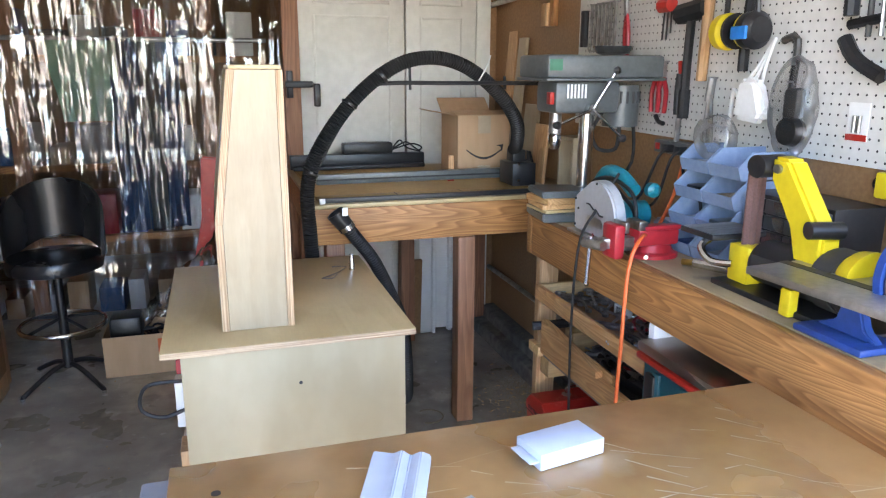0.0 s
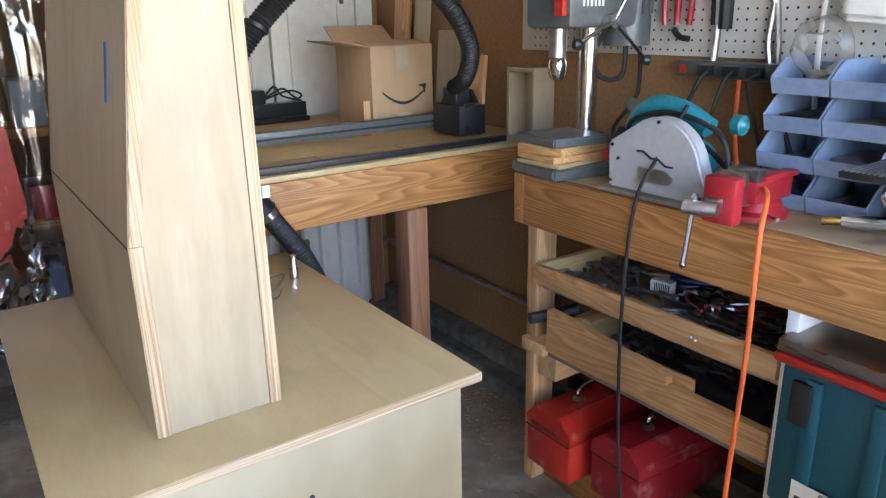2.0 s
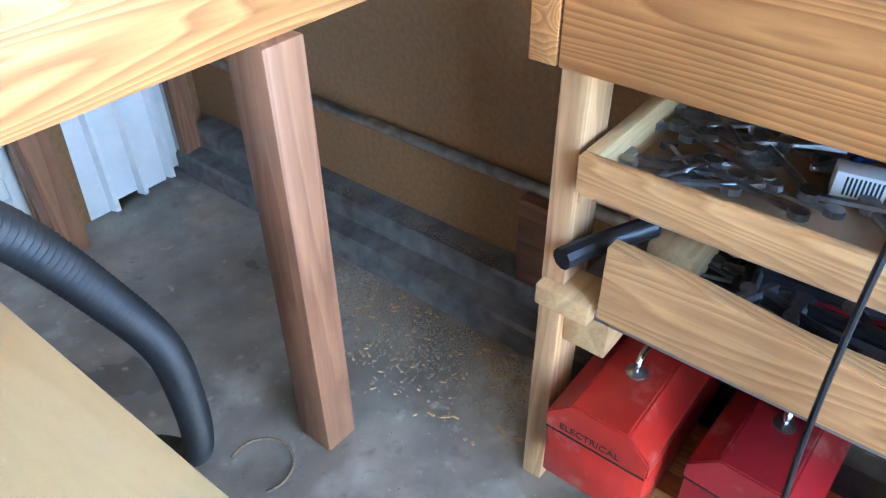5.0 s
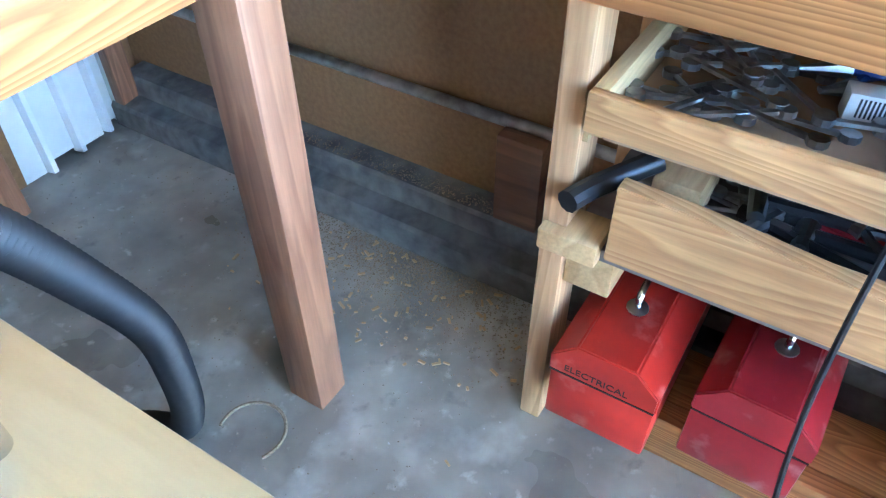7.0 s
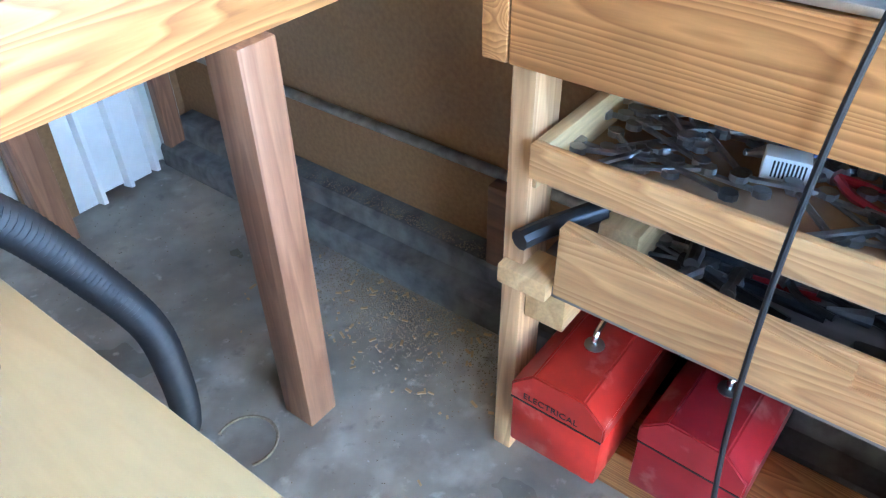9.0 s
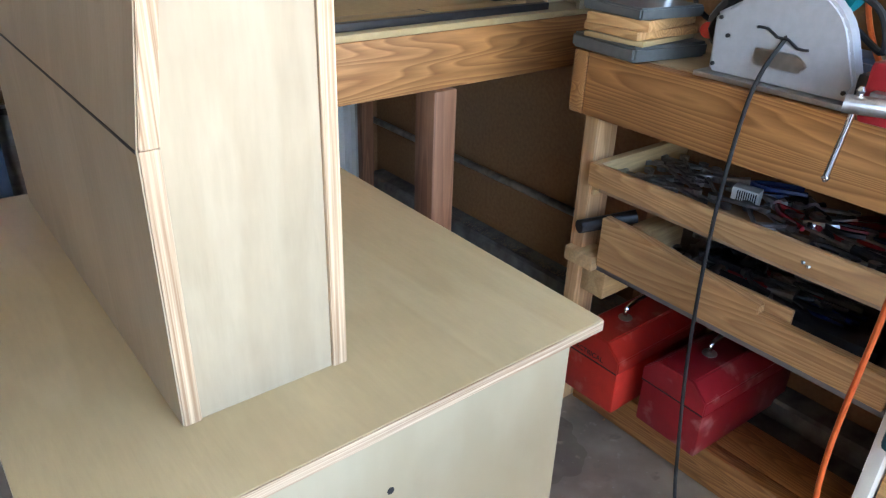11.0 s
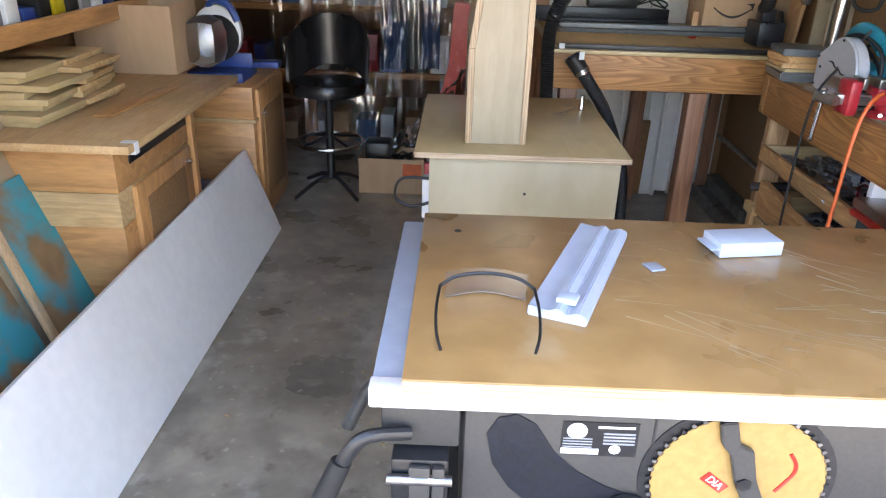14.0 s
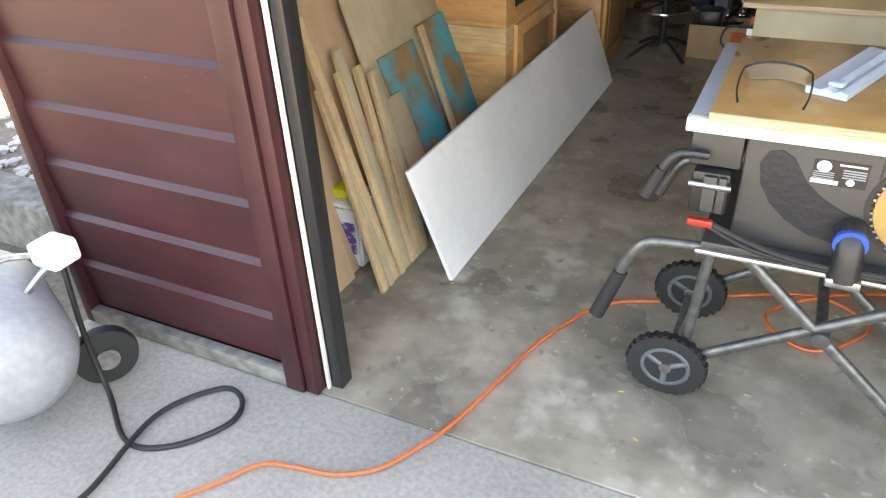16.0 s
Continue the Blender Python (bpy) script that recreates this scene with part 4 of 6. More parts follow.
# cords on the floor
lay()
solo("extension_cord", tb([(-1.16, -.3, .003), (-1.08, -.12, .004), (-1.0, -.01, .004), (-.93, .09, .004), (-.84, .12, .004), (-.735, .14, .004), (-.64, .2, .004), (-.58, .3, .004), (-.53, .41, .006), (-.48, .6, .008), (-.43, .818, .008), (-.37, .97, .008), (-.306, 1.092, .008), (-.22, 1.16, .008), (-.126, 1.2, .008), (.095, 1.325, .008), (.35, 1.42, .008), (.5, 1.3, .008), (.34, 1.12, .008), (.2, 1.25, .008), (.4, 1.45, .008), (.8, 1.62, .008), (1.06, 1.8, .01), (1.1, 1.88, .3), (1.11, 1.88, .7), (1.125, 1.89, .95), (1.18, 1.92, 1.03), (1.3, 2.05, 1.0), (1.44, 2.17, 1.08), (1.51, 2.22, 1.2)], .0055, 8, 8), orange, "orange extension cord along the floor and bench", "cord")
lay(0.115, 1, 0.165)
solo("air_hose", tb([(-1.45, -.5, .003), (-1.4, -.34, .004), (-1.43, -.06, .012), (-1.34, .11, .004), (-1.25, .1, .004), (-1.22, .01, .004), (-1.31, -.12, .004), (-1.44, -.16, .004), (-1.62, -.05, .02), (-1.68, -.02, .2), (-1.69, -.0, .42)], .008, 8, 8), rubber, "black hose looped on the concrete apron", "hose")
lay()
solo("mains_cable", tb([(1.24, 2.16, 1.17), (1.19, 2.19, 1.06), (1.145, 2.21, .95), (1.135, 2.22, .7), (1.135, 2.21, .4), (1.13, 2.18, .15), (1.1, 2.14, .02), (1.0, 2.05, .006), (.85, 1.95, .006), (.8, 1.75, .006)], .0042, 8, 8), rubber, "black power cord hanging over the bench", "cord")

# cans behind the saw
lay(0.052, 1.05, 0.336, 0.837)
pn = thing("paint_can", (.65, 1.0, 0), "white labelled paint can on the floor", "can")
part("can", lathe([(.085, 0), (.088, .01), (.088, .17), (.085, .18)], (.65, 1.0, .001), 32), paper, pn)
part("rim", lathe([(.087, 0), (.09, .01), (.087, .02)], (.65, 1.0, .18), 32), steel, pn)
sp = thing("spray_can", (.78, .93, 0), "spray can with brown cap", "can")
part("can", lathe([(.032, 0), (.033, .01), (.033, .15), (.024, .17)], (.78, .93, .001), 20), paper, sp)
part("cap", lathe([(.026, 0), (.026, .04), (.022, .045)], (.78, .93, .171), 20), surf("brown_cap", (.06, .035, .02), None, .5, 30), sp)

# ---- left side: panel, leaning boards, cupboards ----
lay(-0.003, 0.925, 0.18, 0.95)
solo("white_panel", slab([(-.9, .001), (-.884, .005), (-1.044, .41), (-1.06, .406)], "y", .915, 3.24, .001), melamine, "long white melamine panel leaning on the floor", "panel")


def lean(name, y0, y1, length, thick, base_x, top_x, material, label, category, group="", skew=0.0, base_z=0.0):
    """A board on the floor whose top leans to the left wall; skew: how far its top runs on along the wall."""
    ang = math.acos(max(-1, min(1, (base_x - top_x) / length)))
    bm = bx(-thick, 0, y0, y1, 0, length, .0015)
    for v in bm.verts:
        v.co.y += skew * v.co.z / length
    bm.transform(Matrix.Translation((base_x, 0, base_z + thick * math.cos(ang))) @ Matrix.Rotation(ang - math.pi / 2, 4, "Y"))
    return solo(name, bm, material, label, category, group)


lean("cardboard_sheet", .72, 2.0, 1.45, .006, -1.27, -1.73, card2, "large brown cardboard sheet leaning at the wall", "cardboard")
lean("plywood_sheet", 1.22, 1.98, .93, .012, -1.19, -1.5, ply_z, "pale plywood sheet leaning at the wall", "board", skew=.04)
lean("painted_board", 1.34, 1.64, .68, .01, -1.15, -1.4, paint_blot, "board splashed with turquoise paint", "board", "splashed boards")
lean("painted_board", 1.68, 1.98, .72, .01, -1.15, -1.41, paint_blot, "board splashed with turquoise paint", "board", "splashed boards")
lean("wood_strip", 1.645, 1.68, .72, .015, -1.13, -1.39, strip_z, "narrow pale strip between the boards", "strip", skew=.04)
lean("shaped_offcut", 1.2, 1.34, .55, .014, -1.11, -1.33, ply_z, "pale plywood offcut with rounded corner", "board", skew=.05)
for i, (y, w, L, tx, sk) in enumerate(((.74, .035, .72, -1.42, .2), (.785, .03, .78, -1.44, .18), (.82, .04, .95, -1.5, .16), (.87, .03, .74, -1.42, .2), (.905, .05, .8, -1.44, .2), (.96, .035, .72, -1.4, .22), (1.0, .05, .68, -1.38, .24), (1.055, .045, .66, -1.37, .2))):
    lean("wood_strip", y, y + w, L, .02 + .004 * (i % 3), -1.085 + .004 * (i % 2), tx, (strip_z, ply_z, strip_z)[i % 3], "narrow sawn timber strip leaning in a bundle", "strip", "leaning timber strips", sk)
rag = nb()
bmesh.ops.create_grid(rag, x_segments=10, y_segments=14, size=.5)
for v in rag.verts:
    u, w = v.co.x, v.co.y
    v.co = Vector((-1.58 + .42 * (w + .5) * .55 + .02 * math.sin(9 * u + 4 * w) - .23 * .0, 1.22 + u * .13 * (1.2 - .5 * w) + .03 * w, 1.18 + .28 * (w - .5) * -1 - .18 + .012 * math.sin(14 * u)))
    v.co.x = -1.27 - (v.co.z / 1.45) * .47 / .95 + .03 + .008 * math.sin(20 * u)
solo("yellow_rag", rag, clothy, "yellow and white cloth hung over the cardboard", "cloth")
bk = thing("bucket", (-1.3, .95, 0), "white plastic bucket with purple label", "bucket")
part("tub", turned(slab([(-1.4, .86), (-1.25, .86), (-1.25, 1.02), (-1.4, 1.02)], "z", .001, .25, .012), 0), melamine, bk)
part("label_plate", bx(-1.39, -1.27, .8575, .859, .06, .19, 0), surf("purple_label", (.1, .06, .25), (.07, .04, .2), .5, 20, bump=0, spots=((.6, .6, .65), 40.0), spot_at=.55), bk)
part("rim", bx(-1.405, -1.245, .855, 1.025, .25, .262, .005), melamine, bk)
solo("yellow_rag", bx(-1.38, -1.29, .88, .98, .263, .31, .02), clothy, "crumpled yellow glove on the bucket", "cloth")
solo("cardboard_strip", turned(bx(-1.26, -1.252, .68, .8, 0, .42, .001), -14, (-1.25, .7, 0), "Y"), card2, "narrow cardboard strip leaning at the jamb", "cardboard")

dk = thing("desk_cabinet", (-1.35, 2.4, 0), "old orange-brown wooden cupboard with a worktop", "cabinet")
part("apron", bx(-1.7, -1.085, 1.95, 2.6, .62, .772, .004), cab_x, dk)
part("light_block", bx(-1.7, -1.09, 1.955, 2.6, .5, .618, .006), pine_x, dk, "paler replacement board")
part("carcass", bx(-1.7, -1.095, 1.97, 2.6, 0, .498, .004), cab_x, dk)
dd = part("door", bx(-1.094, -1.073, 2.06, 2.58, .06, .61, .003), cab_z, dk)
part("panel", bx(-1.0735, -1.069, 2.13, 2.5, .13, .55, .001), hardb, dd)
part("handle", rd((-1.073, 2.53, .56), (-1.05, 2.53, .56), .01), chrome, dd)
part("dark_strip", bx(-1.084, -1.078, 2.05, 2.58, .69, .765, .001), blackp, dk)
part("stile", bx(-1.1, -1.068, 2.61, 2.65, 0, .772, .003), cab_z, dk)
part("shelf", bx(-1.7, -1.1, 2.61, 3.03, .3, .32, .002), cab_y, dk)
part("top", bx(-1.73, -.985, 1.86, 3.03, .774, .8, .003), wood("desk_top", (.58, .37, .18), (.45, .26, .11), "y", 5, .5, .5), dk)
part("tape_mark", bx(-1.03, -.983, 1.9, 1.93, .765, .8012, 0), paper, dk)
solo("blue_tin", bx(-1.25, -1.08, 2.7, 2.9, .321, .37, .01), blue, "blue and grey tin on the open shelf", "tin")
solo("rule_board", turned(bx(-1.24, -1.17, 2.2, 2.72, .801, .807, .002), -6, (-1.2, 2.45, .8)), cab_y, "thin dark wooden ruler strip lying on the worktop", "strip")
rng = random.Random(3)
for i in range(16):
    y0 = 2.05 + (.25 if i % 2 else 0) + rng.uniform(-.03, .03)
    solo("board_offcut", turned(bx(-1.68, -1.36 + rng.uniform(-.06, .05), y0, y0 + .3, .801 + (i // 2) * .021, .82 + (i // 2) * .021, .002), rng.uniform(-8, 8), (-1.5, y0 + .15, .8)), (ply_y, pine_x)[i % 2], "pale plywood offcut in a loose stack", "board", "stacked offcuts")
ush = thing("wall_shelf", (-1.62, 2.5, 1.03), "orange wooden wall shelf", "shelf")
part("plank", bx(-1.748, -1.5, 1.9, 3.3, 1.03, 1.06, .003), cab_y, ush)
part("lip", bx(-1.5, -1.48, 1.9, 3.3, 1.02, 1.09, .003), cab_y, ush)
for i in range(12):
    m_ = (yellow, blackp, midgrey, paper, blue, blackp)[i % 6]
    solo("shelf_tin", bx(-1.68, -1.54, 1.95 + i * .105, 2.03 + i * .105, 1.061, 1.12 + .05 * ((i * 7) % 4), .006), m_, ("yellow box", "black tin", "grey case", "white carton", "blue tin", "black case")[i % 6] + " on the wall shelf", "box", "boxes on the wall shelf")
carton("carton", -1.7, -1.25, 2.98, 3.3, .801, 1.08, "plain cardboard box under hazy plastic", flaps=False)
solo("dust_bag", bx(-1.28, -1.1, 3.12, 3.34, .801, 1.02, .07), frost, "hazy plastic dust bag hanging by the mitre saw", "bag")
mk = thing("saw_cabinet", (-1.35, 3.5, 0), "orange-brown wooden cupboard under the mitre saw", "cabinet")
part("carcass", bx(-1.6, -1.0, 3.27, 3.86, 0, .53, .004), cab_x, mk)
part("apron", bx(-1.6, -.995, 3.265, 3.865, .55, .7, .004), cab_x, mk)
part("ledge", bx(-1.6, -.985, 3.26, 3.865, .531, .549, .003), pine_x, mk)
dd = part("door", bx(-.999, -.978, 3.32, 3.83, .05, .68, .003), cab_z, mk)
part("panel", bx(-.9785, -.974, 3.39, 3.76, .13, .58, .001), hardb, dd)
part("handle", rd((-.978, 3.36, .56), (-.955, 3.36, .56), .01), chrome, dd)
ms = thing("mitre_saw", (-1.2, 3.5, .7), "blue based mitre saw with white guard", "saw")
part("base", bx(-1.35, -1.06, 3.35, 3.62, .701, .75, .01), blue, ms)
part("table_arm", bx(-1.1, -.93, 3.56, 3.66, .74, .77, .006), blue, ms)
part("fence", bx(-1.35, -1.05, 3.5, 3.52, .751, .82, .004), blue, ms)
part("pillar", bx(-1.24, -1.18, 3.54, 3.62, .751, .95, .008), blackp, ms)
part("blade_guard", lathe([(.12, 0), (.125, .01), (.125, .05), (.11, .06)], (-1.2, 3.48, .92), 32, "y"), melamine, ms, "white round guard")
part("hub", lathe([(.06, 0), (.055, .02)], (-1.2, 3.42, .92), 24, "y"), red, ms)
part("lower_guard", lathe([(.105, 0), (.105, .02)], (-1.19, 3.43, .9), 24, "y"), blackp, ms)
part("handle", tb([(-1.25, 3.46, 1.02), (-1.2, 3.42, 1.07), (-1.12, 3.4, 1.05), (-1.08, 3.4, .98)], .018, 10, 4), blue, ms)

# stool
st = thing("bar_stool", (-.72, 3.87, 0), "black vinyl swivel stool with chrome foot ring", "stool")
part("seat", lathe([(.18, .56), (.22, .572), (.226, .605), (.214, .632), (.13, .642), (.02, .642)], (-.72, 3.87, 0), 36), vinyl, st)
bmk = nb()
rows = []
for i in range(25):
    a = radians(-8 + 196 * i / 24)
    top = .68 + .28 * math.sin(math.pi * i / 24) ** .55
    low = .625 if abs(i - 12) > 7 else .625 + .06 * math.cos((i - 12) / 7 * math.pi / 2)
    col = []
    for r in (.222, .238):
        for z in (low, (low + top) / 2, top):
            col.append(bmk.verts.new((-.72 + (r + .02 * (z - .6)) * math.cos(a), 3.87 + (r + .02 * (z - .6) + .004 * (i % 2)) * math.sin(a), z)))
    rows.append(col)
for a, b in zip(rows, rows[1:]):
    for p, q in ((0, 1), (1, 2), (2, 5), (5, 4), (4, 3), (3, 0)):
        bmk.faces.new((a[p], b[p], b[q], a[q]))
for c in (rows[0], rows[-1]):
    bmk.faces.new((c[0], c[1], c[2], c[5], c[4], c[3]))
bmesh.ops.recalc_face_normals(bmk, faces=bmk.faces)
part("backrest", bmk, vinyl, st, "curved ribbed backrest")
part("column", rd((-.72, 3.87, .08), (-.72, 3.87, .56), .026, .02), blackp, st)
part("foot_ring", tb([(-.72 + .2 * math.cos(k * math.tau / 24), 3.87 + .2 * math.sin(k * math.tau / 24), .295) for k in range(25)], .011, 10, 3), chrome, st, "chrome foot ring")
for k in range(4):
    a = radians(45 + 90 * k)
    part("spoke", rd((-.72, 3.87, .33), (-.72 + .19 * math.cos(a), 3.87 + .19 * math.sin(a), .295), .008), blackp, st)
    leg = part("leg", tb([(-.72, 3.87, .1), (-.72 + .1 * math.cos(a), 3.87 + .1 * math.sin(a), .085), (-.72 + .26 * math.cos(a), 3.87 + .26 * math.sin(a), .015)], .012, 8, 4), blackp, st)
    part("glide", rd((-.72 + .26 * math.cos(a), 3.87 + .26 * math.sin(a), 0.0), (-.72 + .26 * math.cos(a), 3.87 + .26 * math.sin(a), .014), .012), chrome, leg)
c2 = carton("carton", -.55, -.15, 3.86, 4.12, 0, .205, "open cardboard box full of cables", flaps=False)
part("label_plate", bx(-.28, -.165, 3.857, 3.8595, .1, .18, 0), surf("orange_label", (.7, .13, .03), None, .5, 20, bump=0), c2)
for i in range(9):
    solo("cable", tb([(-.5 + rng.uniform(0, .25), 3.9 + rng.uniform(0, .15), .1), (-.48 + rng.uniform(0, .25), 3.92 + rng.uniform(0, .15), .19), (-.4 + rng.uniform(0, .18), 3.95 + rng.uniform(0, .1), .17), (-.35 + rng.uniform(0, .15), 4.0, .1)], .006, 6, 4), rubber, "tangled black cable in the box", "cable", "cables in the carton")
solo("black_case", bx(-.52, -.36, 3.92, 4.08, .15, .28, .02), blackp, "black plastic case sticking out of the carton", "case")

# ---- on the workbench ----
lay(0, 1, 0.03)
dp = thing("drill_press", (1.3, 2.5, .957), "grey bench drill press with plywood on its table", "drill press")
part("base", slab([(1.14, 2.44), (1.34, 2.4), (1.36, 2.6), (1.16, 2.63)], "z", .958, .99, .006), greyp, dp)
part("column", rd((1.33, 2.52, .985), (1.33, 2.52, 1.42), .026, None, 20), chrome, dp, "bright steel column")
part("work_table", slab([(1.13, 2.43), (1.3, 2.4), (1.31, 2.56), (1.15, 2.6)], "z", 1.045, 1.068, .004), greyp, dp)
part("table_bracket", bx(1.26, 1.36, 2.48, 2.56, 1.03, 1.06, .006), blackp, dp)
part("belt_cover", bx(1.11, 1.54, 2.38, 2.62, 1.445, 1.52, .012), greyp, dp)
part("cover_lip", bx(1.105, 1.545, 2.375, 2.625, 1.436, 1.446, .003), greyp, dp)
part("badge", bx(1.115, 1.16, 2.3775, 2.379, 1.47, 1.505, 0), surf("green_badge", (.05, .2, .12), None, .4, 30, bump=0), dp)
part("head", bx(1.16, 1.4, 2.42, 2.58, 1.33, 1.436, .015), greyp, dp)
for i in range(6):
    part("dial_mark", bx(1.2 + i * .013, 1.206 + i * .013, 2.417, 2.4195, 1.38, 1.425, 0), paper, dp)
part("quill", rd((1.2, 2.5, 1.26), (1.2, 2.5, 1.33), .022), steel, dp)
part("chuck", lathe([(.014, 0), (.022, .015), (.024, .04), (.018, .055)], (1.2, 2.5, 1.205), 20), chrome, dp)
part("motor", rd((1.45, 2.5, 1.28), (1.45, 2.5, 1.42), .062, None, 24), greyp, dp)
for i in range(10):
    a = math.pi + i * math.pi / 9
    part("vent_slot", rd((1.45 + .062 * math.cos(a), 2.5 + .062 * math.sin(a), 1.36), (1.45 + .062 * math.cos(a), 2.5 + .062 * math.sin(a), 1.4), .004, None, 6), ink, dp)
part("hub", rd((1.285, 2.39, 1.345), (1.285, 2.43, 1.345), .018), chrome, dp)
for a in (60, 200, 318):
    e = Vector((math.cos(radians(a)), 0, math.sin(radians(a))))
    part("feed_lever", rd(Vector((1.285, 2.395, 1.345)), Vector((1.285, 2.38, 1.345)) + e * .14, .005), chrome, dp)
    part("lever_knob", lathe([(.004, -.014), (.013, -.006), (.013, .006), (.004, .014)], Vector((1.285, 2.38, 1.345)) + e * .145, 14, "y"), blackp, dp)
part("switch", bx(1.145, 1.16, 2.43, 2.46, 1.36, 1.4, .002), red, dp)
part("cord", tb([(1.45, 2.5, 1.28), (1.44, 2.5, 1.2), (1.38, 2.52, 1.2), (1.36, 2.53, 1.26), (1.38, 2.5, 1.33)], .007, 8, 5), rubber, dp)
part("cord", tb([(1.5, 2.5, 1.33), (1.51, 2.5, 1.15), (1.42, 2.5, 1.04), (1.45, 2.3, .98)], .006, 8, 5), rubber, dp)
for i, (z, d_) in enumerate(((.992, 3), (1.004, -4), (1.022, 6))):
    solo("plywood_block", turned(bx(1.14, 1.33, 2.43, 2.58, z, z + (.011, .017, .022)[i], .002), d_, (1.23, 2.5, z)), (ply_y, pine_y, pine_y)[i], "plywood offcut packed under the drill table", "board", "blocks on the drill base")

lay()
casegrey = surf("silver_paint", (.5, .51, .53), (.46, .47, .49), .38, 60, bump=.02, big=.08, metal=.25)
cs = thing("plunge_saw", (1.22, 2.2, .957), "silver and turquoise circular saw resting on the bench", "saw")
dome = [(2.33, .97), (2.06, .97), (2.055, 1.0), (2.075, 1.05)] + [(2.19 + .115 * math.cos(radians(a)), 1.03 + .115 * math.sin(radians(a))) for a in range(160, 45, -10)] + [(2.31, 1.09), (2.335, 1.075)]
part("blade_case", slab(dome, "x", 1.185, 1.225, .006), casegrey, cs, "silver blade case")
part("case_boss", slab([(2.24, 1.0), (2.15, 1.0), (2.14, 1.015), (2.16, 1.03), (2.24, 1.03)], "x", 1.181, 1.186, .002), alu, cs)
for y, z in ((2.32, 1.07), (2.32, .985), (2.07, .985), (2.19, 1.135), (2.3, 1.04)):
    part("screw", rd((1.1815, y, z), (1.186, y, z), .004, None, 8), ink, cs)
part("name_mark", tb([(1.183, 2.245 - k * .02, 1.065 - k * .006 + .006 * (k % 2)) for k in range(6)], .0025, 6, 2), ink, cs)
part("base_plate", bx(1.17, 1.35, 2.04, 2.35, .958, .968, .002), alu, cs)
part("motor", rd((1.225, 2.2, 1.03), (1.36, 2.2, 1.03), .05, .045, 20), makblue, cs)
part("front_bracket", bx(1.19, 1.25, 2.03, 2.058, .97, 1.02, .005), blackp, cs)
part("handle", tb([(1.27, 2.33, 1.02), (1.27, 2.33, 1.1), (1.27, 2.28, 1.155), (1.27, 2.2, 1.155), (1.27, 2.12, 1.12)], .023, 12, 5), makblue, cs, "turquoise handle")
part("rear_grip", tb([(1.24, 2.31, 1.0), (1.24, 2.36, 1.04), (1.24, 2.33, 1.09)], .022, 10, 4), blackp, cs)
part("red_button", rd((1.22, 2.365, 1.035), (1.24, 2.37, 1.035), .016), red, cs)
part("front_knob", lathe([(.008, -.02), (.022, -.01), (.022, .01), (.008, .02)], (1.3, 2.07, 1.13), 16, "y"), makblue, cs)
part("dust_port", rd((1.28, 2.32, 1.13), (1.36, 2.42, 1.14), .017), greyp, cs)
part("cord", tb([(1.26, 2.33, 1.06), (1.235, 2.31, 1.12), (1.235, 2.2, 1.15), (1.24, 2.08, 1.12), (1.24, 2.05, 1.05), (1.26, 2.12, 1.08), (1.25, 2.25, 1.14)], .006, 8, 6), rubber, cs)

vs = thing("bench_vise", (1.24, 1.9, .957), "red bench vise with steel handle bar", "vise")
part("base", lathe([(.075, 0), (.075, .012), (.06, .02), (.045, .05)], (1.26, 1.85, .957), 28), vise_red, vs)
part("body", bx(1.18, 1.32, 1.8, 1.9, 1.0, 1.06, .012), vise_red, vs)
part("anvil", bx(1.2, 1.32, 1.79, 1.83, 1.055, 1.07, .004), vise_red, vs)
part("jaw", bx(1.18, 1.21, 1.8, 1.9, 1.055, 1.085, .003), steel, vs)
part("slide", bx(1.08, 1.2, 1.83, 1.875, .995, 1.03, .004), steel, vs)
part("front_jaw", bx(1.1, 1.135, 1.795, 1.9, .965, 1.078, .01), vise_red, vs)
part("jaw_face", bx(1.135, 1.148, 1.8, 1.895, 1.05, 1.085, .002), steel, vs)
part("screw_thread", rd((1.06, 1.852, 1.01), (1.18, 1.852, 1.01), .012), steel, vs)
part("screw_head", rd((1.045, 1.9, 1.01), (1.075, 1.82, 1.01), .017), steel, vs)
part("handle_bar", rd((1.057, 1.88, 1.03), (1.057, 1.9, .87), .007), chrome, vs)
for z in (1.035, .866):
    part("bar_end", lathe([(.005, -.008), (.01, 0), (.005, .008)], (1.057, 1.88 + (1.035 - z) * .12, z), 12), chrome, vs)
part("swivel_lock", rd((1.21, 1.79, .975), (1.17, 1.72, .985), .006), chrome, vs)

vs.location.y += .112
vs.scale = (.95, .7, .85)

